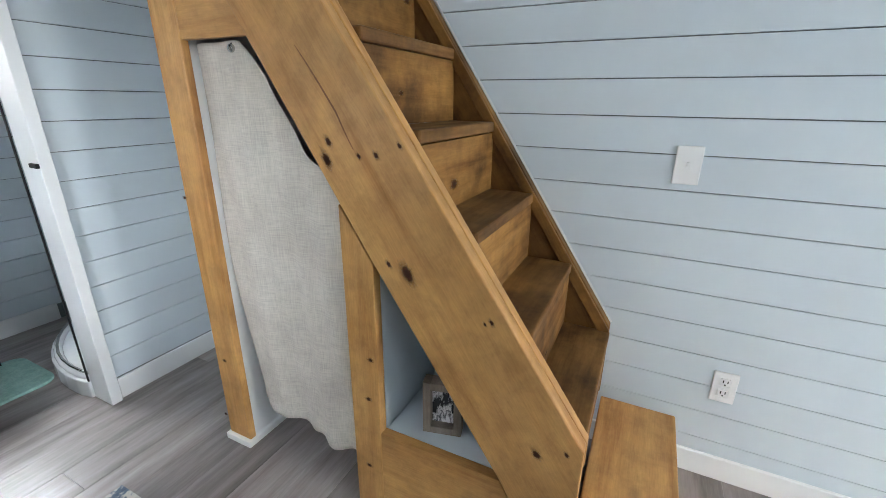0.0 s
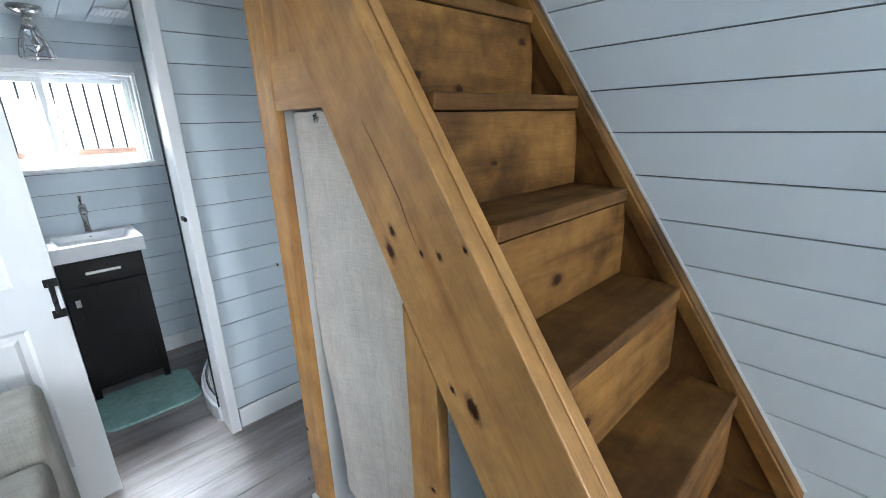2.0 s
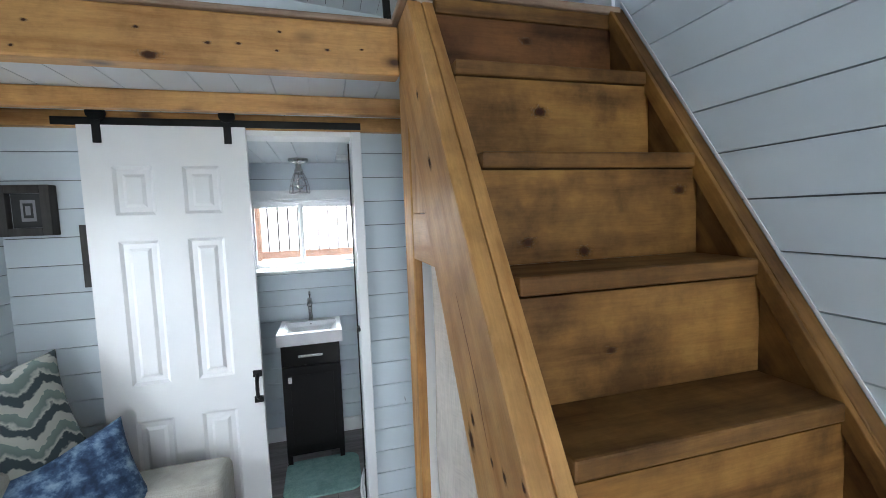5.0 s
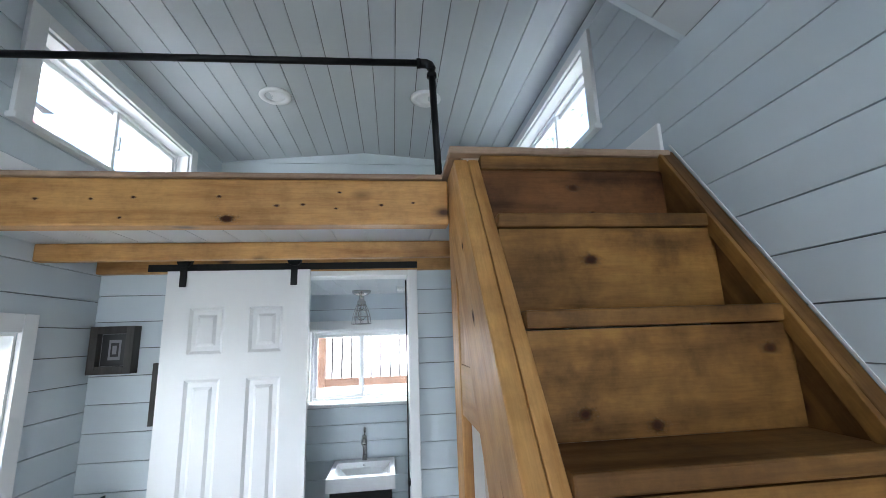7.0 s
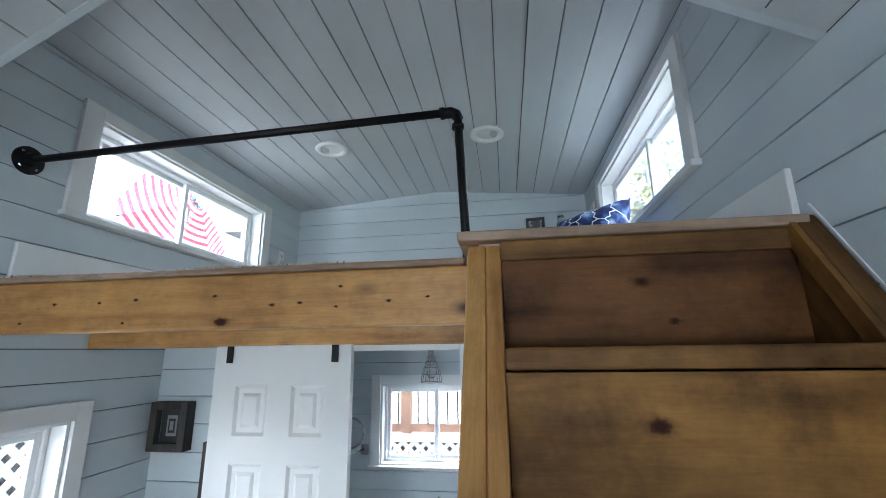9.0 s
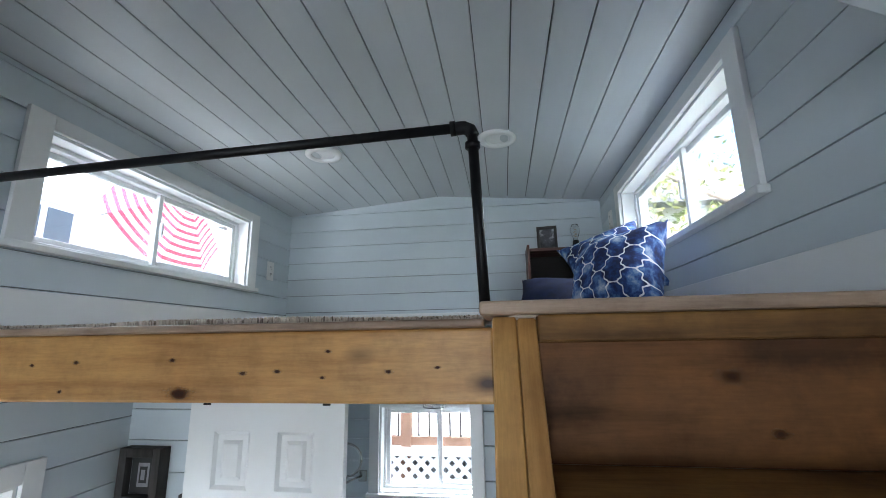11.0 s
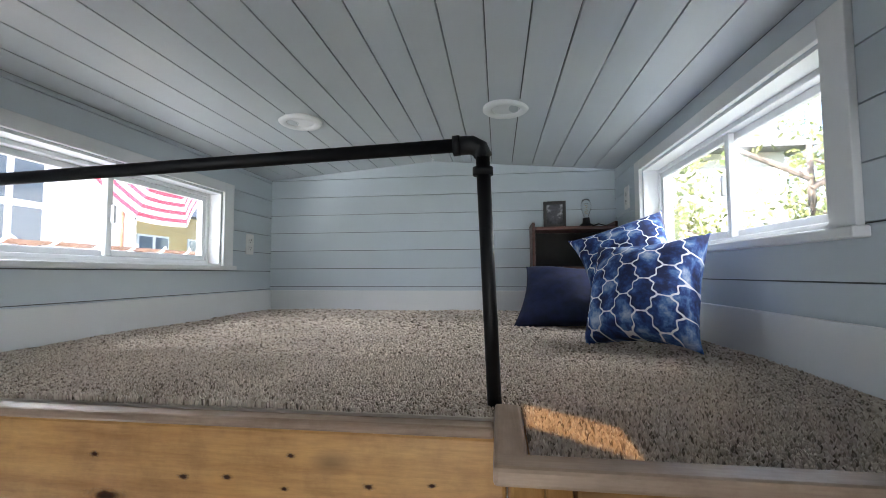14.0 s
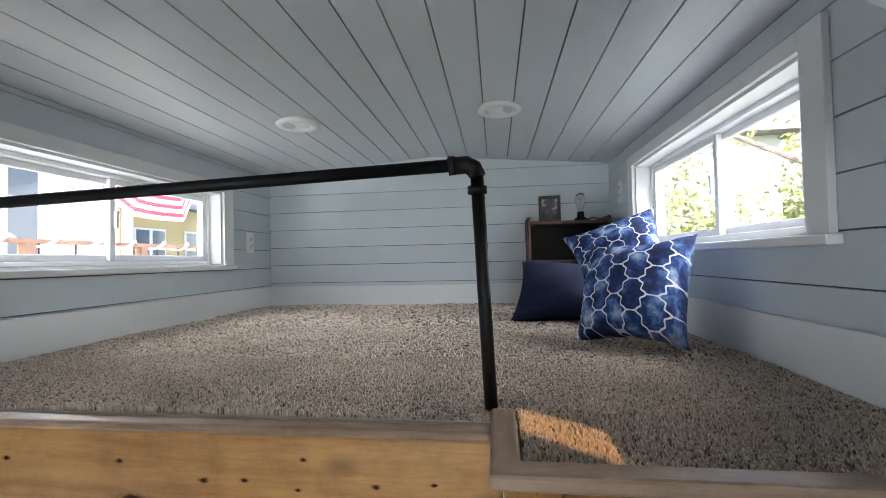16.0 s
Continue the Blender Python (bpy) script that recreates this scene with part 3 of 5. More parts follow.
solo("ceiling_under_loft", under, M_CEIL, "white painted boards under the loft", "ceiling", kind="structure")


def beam(name, x0, x1, y0, y1, z0, z1, label):
    return solo(name, box(bmesh.new(), x0, x1, y0, y1, z0, z1, 0.006), M_PINE_Y, label, "beam", kind="structure")


beam("beam_loft_edge", -1.375, -1.311, YL, 0.798, 1.913, 2.053, "honey-stained knotty pine beam along the loft edge")
beam("beam_middle", -1.69, -1.65, YL, 1.2, 1.877, 1.9395, "honey-stained pine joist under the loft")
beam("beam_partition", XP, XP + 0.04, YL, 1.43, 1.878, 1.9395, "stained pine joist above the barn door track")
cap = thing("loft_edge_trim", (-1.3, 0.8, LOFT), "weathered wooden nosing trim along the carpet edge", "trim", kind="structure")
part("edge_strip", box(bmesh.new(), -1.335, -1.3, YL, 0.781, 2.0535, 2.07, 0.005), M_CAP, cap)
part("edge_strip", box(bmesh.new(), -1.374, -1.178, 0.7815, 0.822, 2.067, 2.084, 0.005), M_CAPX, cap)
part("edge_strip", box(bmesh.new(), -1.1775, -1.138, 0.7815, 1.43, 2.067, 2.0885, 0.005), M_CAP, cap)

# ---- the staircase ----
RISE, RUN = 0.233, 0.155


def nose(n):
    return -1.15 + RUN * (8 - n), RISE * (n + 1) - 0.008


SL = RISE / RUN
x8, z8 = nose(8)


def line(x, lift=0.0):
    return z8 + (x8 - x) * SL + lift


stairs = thing("staircase", (-0.6, 1.12, FLOOR), "steep honey-stained knotty pine stairs with closed treads", "stairs")
xe = -0.062
string = [(-1.333, 2.066), (x8 - 0.03, 2.066), (xe, line(xe) - 0.004), (xe, FLOOR), (-0.055 - 0.03, FLOOR), (-0.255, 0.262), (-0.634, 0.822), (-1.333, line(-1.333) - 0.46)]
part("stringer", prism(bmesh.new(), string, "y", 0.80, 0.838, 0.004), M_PINE_S, stairs, "wide knotty pine side board")
cap_pts = [(x8 - 0.025, 2.064), (xe + 0.002, line(xe) - 0.006), (xe + 0.002, line(xe) - 0.08), (x8 - 0.025, 1.99)]
part("stringer_cap", prism(bmesh.new(), cap_pts, "y", 0.8385, 0.868, 0.003), M_PINE_S, stairs)
wall_pts = [(-1.17, 2.08), (x8, line(x8)), (xe - 0.006, line(xe - 0.006) + 0.01), (xe - 0.006, 0.2), (xe - 0.1, 0.2), (-1.17, line(-1.17) - 0.36)]
skirt_top = [(x8 + 0.004, line(x8 + 0.004) + 0.0015), (xe - 0.008, line(xe - 0.008) + 0.0015), (xe - 0.008, line(xe - 0.008) - 0.062), (x8 + 0.004, line(x8 + 0.004) - 0.062)]
part("skirt_cap", prism(bmesh.new(), skirt_top, "y", 1.392, 1.4046, 0.002), M_SKIRT_CAP, stairs)
part("wall_skirt", prism(bmesh.new(), wall_pts, "y", 1.405, 1.4435, 0.003), M_SKIRT, stairs, "dark-stained skirt board against the wall")
for n in range(1, 8):
    x, z = nose(n)
    back = x - RUN - 0.012
    part("tread", box(bmesh.new(), back, x, 0.8685, 1.4045, z - 0.034, z, 0.005), M_TREAD, stairs, "worn dark-stained tread")
for n in range(1, 9):
    x, z = nose(n)
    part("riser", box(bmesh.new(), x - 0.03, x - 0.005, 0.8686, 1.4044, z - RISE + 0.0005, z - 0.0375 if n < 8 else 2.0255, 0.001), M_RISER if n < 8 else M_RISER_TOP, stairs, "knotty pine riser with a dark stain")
part("top_nosing", box(bmesh.new(), -1.2, -1.147, 0.8686, 1.4044, 2.026, 2.0665, 0.004), M_TREAD, stairs)

step = thing("step_box", (0.05, 1.08, FLOOR), "small pine box step at the foot of the stairs", "step")
part("step_top", box(bmesh.new(), -0.059, 0.18, 0.80, 1.352, 0.205, 0.225, 0.005), M_PINE_Y, step)
part("step_front", box(bmesh.new(), 0.152, 0.172, 0.806, 1.346, FLOOR, 0.2045, 0.003), M_PINE_Y, step)
part("step_side", box(bmesh.new(), -0.055, 0.1515, 1.325, 1.345, FLOOR, 0.2045, 0.003), M_PINE_X, step)
part("step_side", box(bmesh.new(), -0.055, 0.1515, 0.808, 0.828, FLOOR, 0.2045, 0.003), M_PINE_X, step)

# posts and panels of the closet under the stairs
closet = thing("closet", (-1.0, 0.83, FLOOR), "knotty pine framing of the closet under the stairs", "closet")
part("post", box(bmesh.new(), -1.362, -1.25, 0.803, 0.83, FLOOR + 0.028, 1.912, 0.004), M_PINE_Z, closet)
part("post", prism(bmesh.new(), [(-0.738, FLOOR), (-0.638, FLOOR), (-0.638, 0.818), (-0.738, 0.968)], "y", 0.803, 0.836, 0.003), M_PINE_Z, closet)
part("header", box(bmesh.new(), -1.249, -0.99, 0.806, 0.828, 1.375, 1.505, 0.002), M_PINE_X, closet)
part("upper_panel", prism(bmesh.new(), [(-1.249, 1.506), (-1.08, 1.506), (-1.249, 1.77)], "y", 0.808, 0.826), M_PINE_Z, closet)
part("lower_panel", prism(bmesh.new(), [(-0.637, FLOOR), (-0.09, FLOOR), (-0.262, 0.265), (-0.637, 0.265)], "y", 0.804, 0.8335), M_PINE_X, closet)
part("side_panel", box(bmesh.new(), -1.352, -1.258, 0.8305, 1.44, FLOOR, 1.89), M_TRIM, closet, "white painted closet side panel")
part("base_trim", box(bmesh.new(), -1.372, -1.243, 0.79, 1.03, FLOOR, FLOOR + 0.027, 0.003), M_TRIM, closet)
part("nook_shelf", box(bmesh.new(), -0.633, -0.2, 0.836, 1.4, 0.244, 0.264), M_WALL, closet, "pale painted shelf of the triangular nook")
part("nook_side", box(bmesh.new(), -0.655, -0.6385, 0.838, 1.4, FLOOR, 0.9), M_WALL, closet)
part("nook_back", prism(bmesh.new(), [(-0.633, 0.265), (-0.13, 0.265), (-0.633, 1.02)], "y", 1.15, 1.16), M_WALL, closet)

# ---- barn door ----
door = thing("door_1", (-1.92, 0.0, 0.02), "white six-panel sliding barn door, open", "door", kind="structure")
dx0, dx1, dy0, dy1, dz0, dz1 = -1.982, -1.949, -0.31, 0.268, FLOOR + 0.02, 1.883
pan = []
for y0, y1 in ((-0.21, -0.074), (0.028, 0.162)):
    for z0, z1 in ((1.54, 1.728), (0.862, 1.44), (0.15, 0.715)):
        pan.append((y0, y1, z0, z1))
bm = slab(bmesh.new(), "x", dx0, dx1, dy0, dy1, dz0, dz1, pan)
part("door_leaf", bm, M_DOOR, door)
for y0, y1, z0, z1 in pan:
    bm = bmesh.new()
    o = []
    for inset, x in ((0.0, dx1), (0.012, dx1 - 0.009), (0.03, dx1 - 0.009), (0.042, dx1 - 0.002)):
        o.append([bm.verts.new(p) for p in ((x, y0 + inset, z0 + inset), (x, y1 - inset, z0 + inset), (x, y1 - inset, z1 - inset), (x, y0 + inset, z1 - inset))])
    for p, q in zip(o, o[1:]):
        for i in range(4):
            bm.faces.new((p[i], p[(i + 1) % 4], q[(i + 1) % 4], q[i]))
    bm.faces.new(o[-1])
    bmk = [bm.verts.new((dx0, v.co.y, v.co.z)) for v in o[0]]
    bm.faces.new(bmk[::-1])
    bmesh.ops.recalc_face_normals(bm, faces=bm.faces[:])
    part("door_panel", bm, M_DOOR, door)
pull = tube(bmesh.new(), [(-1.946, 0.25, 0.745), (-1.92, 0.25, 0.765), (-1.915, 0.25, 0.8), (-1.92, 0.25, 0.835), (-1.946, 0.25, 0.855)], 0.008)
box(pull, -1.949, -1.939, 0.232, 0.268, 0.73, 0.758, 0.002)
box(pull, -1.949, -1.939, 0.232, 0.268, 0.842, 0.87, 0.002)
part("pull_handle", pull, M_IRON, door, "black iron pull handle")
track = thing("barn_door_track", (-1.962, 0.17, 1.9), "black iron barn door track with strap hangers", "door track")
part("rail", box(bmesh.new(), -1.971, -1.961, -0.395, 0.735, 1.884, 1.914, 0.002), M_IRON, track)
for y in (-0.245, 0.203):
    hang = box(bmesh.new(), -1.948, -1.942, y - 0.014, y + 0.014, 1.815, 1.93, 0.002)
    rod(hang, (-1.962, y, 1.928), (-1.94, y, 1.928), 0.03)
    part("hanger", hang, M_IRON, track)

# ---- loft rail ----
rail = thing("loft_guard_rail", (-1.355, 0.775, LOFT), "black iron pipe guard rail at the loft edge", "rail")
part("upright_pipe", rod(bmesh.new(), (-1.39, 0.782, LOFT - 0.02), (-1.38, 0.766, 2.485), 0.0118), M_IRON, rail, smooth=True)
part("top_pipe", rod(bmesh.new(), (-1.38, 0.74, 2.508), (-1.345, YL + 0.012, 2.455), 0.0116), M_IRON, rail, smooth=True)
el = tube(bmesh.new(), [(-1.38, 0.766, 2.462), (-1.38, 0.766, 2.488), (-1.38, 0.761, 2.5), (-1.38, 0.748, 2.507), (-1.38, 0.722, 2.5065)], 0.0158, 14)
part("elbow", el, M_IRON, rail, smooth=True)
part("collar", rod(bmesh.new(), (-1.38, 0.766, 2.455), (-1.38, 0.766, 2.468), 0.0172), M_IRON, rail, smooth=True)
part("collar", rod(bmesh.new(), (-1.38, 0.716, 2.5065), (-1.38, 0.728, 2.5072), 0.0172), M_IRON, rail, smooth=True)
fl = lathe(bmesh.new(), [(0, 0.0), (0.045, 0.0), (0.045, 0.008), (0.024, 0.012), (0.022, 0.03), (0, 0.03)], (-1.345, YL, 2.455), 24, "y")
part("wall_flange", fl, M_IRON, rail)
for k in range(4):
    a = math.pi / 4 + k * math.pi / 2
    sc = lathe(bmesh.new(), [(0, 0.004), (0.004, 0.003), (0.006, 0.0)], (-1.345 + 0.033 * math.cos(a), YL + 0.008, 2.455 + 0.033 * math.sin(a)), 10, "y")
    part("screw", sc, M_CHROME, rail, "bright screw head")

# ---- recessed lights ----
for x, y in ((-2.30, -0.013), (-2.282, 0.826)):
    s = (RIDGE - TOP) / (RIDGE_Y - YL)
    z = TOP + s * (y - YL) if y < RIDGE_Y else TOP + s * (YR - y)
    lt = thing("recessed_light", (x, y, z), "white recessed ceiling downlight, switched off", "ceiling light", "loft downlights")
    part("trim_ring", lathe(bmesh.new(), [(0.088, 0.004), (0.088, -0.006), (0.08, -0.012), (0.06, -0.012), (0.053, -0.004), (0.05, 0.004)], (x, y, z), 32), M_TRIM, lt, smooth=True)
    part("lens", lathe(bmesh.new(), [(0.0, -0.001), (0.03, -0.0015), (0.056, -0.003)], (x, y, z), 32), M_VINYL, lt, smooth=True)

# ---- materials of the loose things ----


def carpet_mat():
    m, n, l, b = nodes_of("grey_brown_pile_carpet", 0.95)
    isl = n.new("ShaderNodeNewGeometry")
    c = ramp(n, l, isl.outputs["Random Per Island"], ((0.0, (0.14, 0.108, 0.08)), (0.1, (0.32, 0.26, 0.205)), (0.25, (0.56, 0.465, 0.38)), (0.7, (0.72, 0.62, 0.52)), (1.0, (0.84, 0.75, 0.65)))).outputs[0]
    mp = mapped(n, l, (1, 1, 1))
    big = noise_tex(n, l, mp, 5.0)
    t = ramp(n, l, big.outputs[0], ((0.3, (0.8, 0.8, 0.8)), (0.7, (1, 1, 1)))).outputs[0]
    l.new(mixed(n, l, 1.0, c, t, "MULTIPLY"), b.inputs["Base Color"])
    return m


def trellis(name):
    """Blue watercolour cloth with a white ogee trellis, in the cushion's own coordinates."""
    m, n, l, b = nodes_of(name, 0.85)
    tc = n.new("ShaderNodeTexCoord").outputs["Object"]
    sep = n.new("ShaderNodeSeparateXYZ")
    l.new(tc, sep.inputs[0])
    k = math.pi / 0.098
    x, y = maths(n, l, "MULTIPLY", sep.outputs[0], k), maths(n, l, "MULTIPLY", sep.outputs[1], k * 1.1)
    u, v = maths(n, l, "ADD", x, y), maths(n, l, "SUBTRACT", x, y)

    def strand(p, q, sign):
        """One family of ogee strands: a diagonal that swings to and fro along its length."""
        swing = maths(n, l, "MULTIPLY", maths(n, l, "SINE", maths(n, l, "MULTIPLY", q, 2.0)), 0.42 * sign)
        kink = maths(n, l, "MULTIPLY", maths(n, l, "SINE", maths(n, l, "MULTIPLY", q, 6.0)), 0.1 * sign)
        return maths(n, l, "ABSOLUTE", maths(n, l, "COSINE", maths(n, l, "ADD", p, maths(n, l, "ADD", swing, kink))))

    g = maths(n, l, "MINIMUM", strand(u, v, 1.0), strand(v, u, 1.0))
    white = ramp(n, l, g, ((0.085, (1, 1, 1)), (0.13, (0, 0, 0)))).outputs[0]
    mp = n.new("ShaderNodeMapping")
    l.new(tc, mp.inputs[0])
    big = noise_tex(n, l, mp, 16.0, 5, 0.6)
    blue = ramp(n, l, big.outputs[0], ((0.4, (0.006, 0.014, 0.07)), (0.49, (0.015, 0.05, 0.2)), (0.56, (0.07, 0.16, 0.38)), (0.68, (0.4, 0.47, 0.6)))).outputs[0]
    l.new(mixed(n, l, white, blue, (0.78, 0.79, 0.82)), b.inputs["Base Color"])
    fine = noise_tex(n, l, mp, 500.0, 2)
    bump(n, l, b, fine.outputs[0], 0.3, 0.001)
    return m


def blotched(name, stops, scale, stretch=(1, 1, 1), rough=0.9):
    m, n, l, b = nodes_of(name, rough)
    mp = n.new("ShaderNodeMapping")
    mp.inputs["Scale"].default_value = stretch
    l.new(n.new("ShaderNodeTexCoord").outputs["Object"], mp.inputs[0])
    t = noise_tex(n, l, mp, scale, 5, 0.62)
    l.new(ramp(n, l, t.outputs[0], stops).outputs[0], b.inputs["Base Color"])
    f = noise_tex(n, l, mp, 400.0, 2)
    bump(n, l, b, f.outputs[0], 0.3, 0.001)
    return m


def zigzag(name):
    """Cream cloth with slanting sage and charcoal dashes."""
    m, n, l, b = nodes_of(name, 0.9)
    tc = n.new("ShaderNodeTexCoord").outputs["Object"]
    sep = n.new("ShaderNodeSeparateXYZ")
    l.new(tc, sep.inputs[0])
    tri = maths(n, l, "PINGPONG", maths(n, l, "MULTIPLY", sep.outputs[0], 14.0), 1.0)
    mp = n.new("ShaderNodeMapping")
    l.new(tc, mp.inputs[0])
    ragged = noise_tex(n, l, mp, 34.0, 2)
    v = maths(n, l, "ADD", maths(n, l, "MULTIPLY", sep.outputs[1], 9.0), maths(n, l, "MULTIPLY", tri, 0.55))
    v = maths(n, l, "ADD", v, maths(n, l, "MULTIPLY", ragged.outputs[0], 0.45))
    saw = maths(n, l, "FRACT", v)
    c = ramp(n, l, saw, ((0.0, (0.3, 0.3, 0.26)), (0.26, (0.3, 0.3, 0.26)), (0.32, (0.025, 0.04, 0.045)), (0.56, (0.025, 0.04, 0.045)), (0.62, (0.32, 0.32, 0.28)), (0.74, (0.1, 0.13, 0.12)), (0.94, (0.12, 0.155, 0.14)))).outputs[0]
    l.new(c, b.inputs["Base Color"])
    return m


def striped(name):
    m, n, l, b = nodes_of(name, 0.8)
    tc = n.new("ShaderNodeTexCoord").outputs["UV"]
    sep = n.new("ShaderNodeSeparateXYZ")
    l.new(tc, sep.inputs[0])
    s = maths(n, l, "FRACT", maths(n, l, "MULTIPLY", sep.outputs[1], 11.0))
    c = ramp(n, l, s, ((0.0, (0.62, 0.05, 0.09)), (0.46, (0.62, 0.05, 0.09)), (0.5, (0.85, 0.84, 0.82)), (1.0, (0.85, 0.84, 0.82)))).outputs[0]
    l.new(c, b.inputs["Base Color"])
    b.inputs["Subsurface Weight"].default_value = 0.0
    return m


def leaf_mat(name, a, c):
    m, n, l, b = nodes_of(name, 0.6)
    r = n.new("ShaderNodeNewGeometry").outputs["Random Per Island"]
    l.new(ramp(n, l, r, ((0.0, a), (1.0, c))).outputs[0], b.inputs["Base Color"])
    return m


M_CARPET = carpet_mat()
M_TRELLIS = trellis("blue_trellis_cotton")
M_NAVY = plain("navy_velvet", (0.005, 0.01, 0.045), 0.9, 0, 0.35, 30)
M_INKBLUE = blotched("indigo_dyed_cloth", ((0.38, (0.01, 0.025, 0.06)), (0.5, (0.03, 0.065, 0.13)), (0.58, (0.1, 0.16, 0.24)), (0.72, (0.22, 0.3, 0.38))), 20.0)
M_ZIG = zigzag("sage_zigzag_cloth")
M_DRIFT = wood("pale_barn_wood", 2, (0.3, 0.25, 0.2), (0.14, 0.11, 0.09), 0.7, knots=False)
M_RUSTIC = wood("grey_barn_wood", 2, (0.07, 0.066, 0.062), (0.03, 0.028, 0.026), 0.7, knots=False)
M_SHELFWOOD = wood("dark_red_brown_wood", 1, (0.12, 0.05, 0.035), (0.05, 0.02, 0.014), 0.5, knots=False)
M_DARKPLY = plain("shelf_dark_back", (0.018, 0.015, 0.014), 0.8)
M_PHOTO = blotched("black_and_white_print", ((0.38, (0.012, 0.012, 0.014)), (0.52, (0.08, 0.08, 0.09)), (0.6, (0.5, 0.5, 0.52)), (0.8, (0.7, 0.7, 0.7))), 9.0, (1, 1, 1), 0.3)
M_MARBLE = blotched("swirled_print", ((0.42, (0.03, 0.03, 0.035)), (0.5, (0.7, 0.69, 0.7)), (0.56, (0.06, 0.06, 0.07)), (0.62, (0.75, 0.74, 0.75))), 26.0, (1, 1, 0.5), 0.25)
M_MIRROR = plain("mirror_silver", (0.9, 0.9, 0.9), 0.03, 1.0, 0.0)
M_GREYPRINT = plain("grey_print", (0.3, 0.3, 0.31), 0.4)
M_PLATE = plain("white_switch_plastic", (0.84, 0.84, 0.83), 0.3, 0, 0.01)
M_SLOT = plain("dark_slot", (0.03, 0.03, 0.03), 0.6)
M_DECK = wood("cedar_deck_wood", 1, (0.36, 0.2, 0.13), (0.22, 0.11, 0.07), 0.7, knots=False)
M_STRIPE = striped("red_white_canopy")
M_GRASS = plain("mown_grass", (0.09, 0.13, 0.035), 0.9, 0, 0.4, 3.0)
M_SIDING = plain("pale_siding", (0.66, 0.67, 0.68), 0.6, 0, 0.05)
M_YELLOW = plain("yellow_siding", (0.62, 0.46, 0.2), 0.6, 0, 0.05)
M_ROOF = plain("grey_shingle", (0.16, 0.16, 0.17), 0.8)
M_DARKGLASS = plain("house_window_glass", (0.1, 0.13, 0.16), 0.1, 0, 0.1)
M_BARK = plain("grey_bark", (0.16, 0.13, 0.11), 0.9, 0, 0.3, 14)
M_LEAF = leaf_mat("summer_leaf", (0.08, 0.12, 0.03), (0.3, 0.31, 0.12))
M_RED = plain("red_sign_paint", (0.55, 0.03, 0.05), 0.5, 0, 0.05)
M_LATTICE = plain("white_lattice_vinyl", (0.75, 0.75, 0.74), 0.5, 0, 0.04)
# Dark grey that stands for the under-deck shade seen through the lattice.
M_LATTICE_SHADE = plain("painted_lattice_shade", (0.14, 0.14, 0.14), 0.9, 0, 0.2)
M_AMBER = glass_mat("lamp_glass")
M_WIRE = plain("bulb_filament_brass", (0.5, 0.32, 0.1), 0.35, 1.0)

# ---- under the stairs ----


def grid_mesh(bm, nu, nv, at):
    rows = [[bm.verts.new(at(i / nu, j / nv)) for i in range(nu + 1)] for j in range(nv + 1)]
    for p, q in zip(rows, rows[1:]):
        for i in range(nu):
            bm.faces.new((p[i], p[i + 1], q[i + 1], q[i]))
    return bm


def under_string(x):
    return 0.822 + (-0.634 - x) * 1.525


def curtain_at(u, v):
    x = -1.30 + u * 0.578
    top = min(1.37, under_string(x) + 0.01)
    if x > -1.07:
        k = (x + 1.07) / 0.31
        top -= 0.12 * math.sin(math.pi * min(1, k))
    bottom = 0.155 - 0.08 * u + 0.008 * math.sin(u * 23)
    z = top + (bottom - top) * v
    left = 0.1 * v * v * (1 - u)
    y = 0.852 + 0.012 * math.sin(u * 13 + v * 2.0) * (0.35 + v) + 0.006 * math.sin(u * 31 - v * 5)
    if v > 0.97:
        y -= 0.004
    return (x + left, y, z)


drape = thing("closet_curtain", (-1.0, 0.85, 0.14), "natural linen curtain hung on hooks across the closet", "curtain")
cu = part("cloth", grid_mesh(bmesh.new(), 70, 90, curtain_at), M_LINEN, drape, smooth=True)
sol = cu.modifiers.new("thick", "SOLIDIFY")
sol.thickness = 0.0025
for u in (0.03, 0.36, 0.92):
    p = Vector(curtain_at(u, 0.015))
    part("grommet", lathe(bmesh.new(), [(0.006, -0.004), (0.011, -0.005), (0.011, 0.004), (0.006, 0.003)], p + Vector((0, -0.004, 0)), 16, "y"), M_CHROME, drape, "metal grommet")
    part("hook", tube(bmesh.new(), [p + Vector((0, -0.004, -0.004)), p + Vector((0, -0.01, 0.006)), p + Vector((0, 0.004, 0.016))], 0.0025, 8), M_IRON, drape, "black hook")
rod_b = rod(bmesh.new(), (-1.256, 0.856, 1.387), (-1.06, 0.856, 1.387), 0.006)
part("curtain_wire", rod_b, M_IRON, drape)


def shadow_frame(name, w, h, d, band, m, print_mat, label, frame_mat):
    """A deep box frame that faces local -y, standing on its base at the origin, then set by m."""
    f = new(name)
    tagged(f, label, "picture frame")
    for n_, a in (("frame_side", (-w / 2, -w / 2 + band, 0, d, 0, h)), ("frame_side", (w / 2 - band, w / 2, 0, d, 0, h)), ("frame_rail", (-w / 2 + band, w / 2 - band, 0, d, 0, band)), ("frame_rail", (-w / 2 + band, w / 2 - band, 0, d, h - band, h))):
        part(n_, box(bmesh.new(), *a, 0.0015), frame_mat, f)
    part("print", box(bmesh.new(), -w / 2 + band, w / 2 - band, d * 0.6, d * 0.7, band, h - band), print_mat, f)
    f.matrix_world = m
    return f


shadow_frame("picture_frame", 0.118, 0.178, 0.045, 0.024, pose(-0.472, 0.885, 0.2645, 0, 0, 14), M_MARBLE, "small grey barn-wood box frame with a swirled print", M_DRIFT)

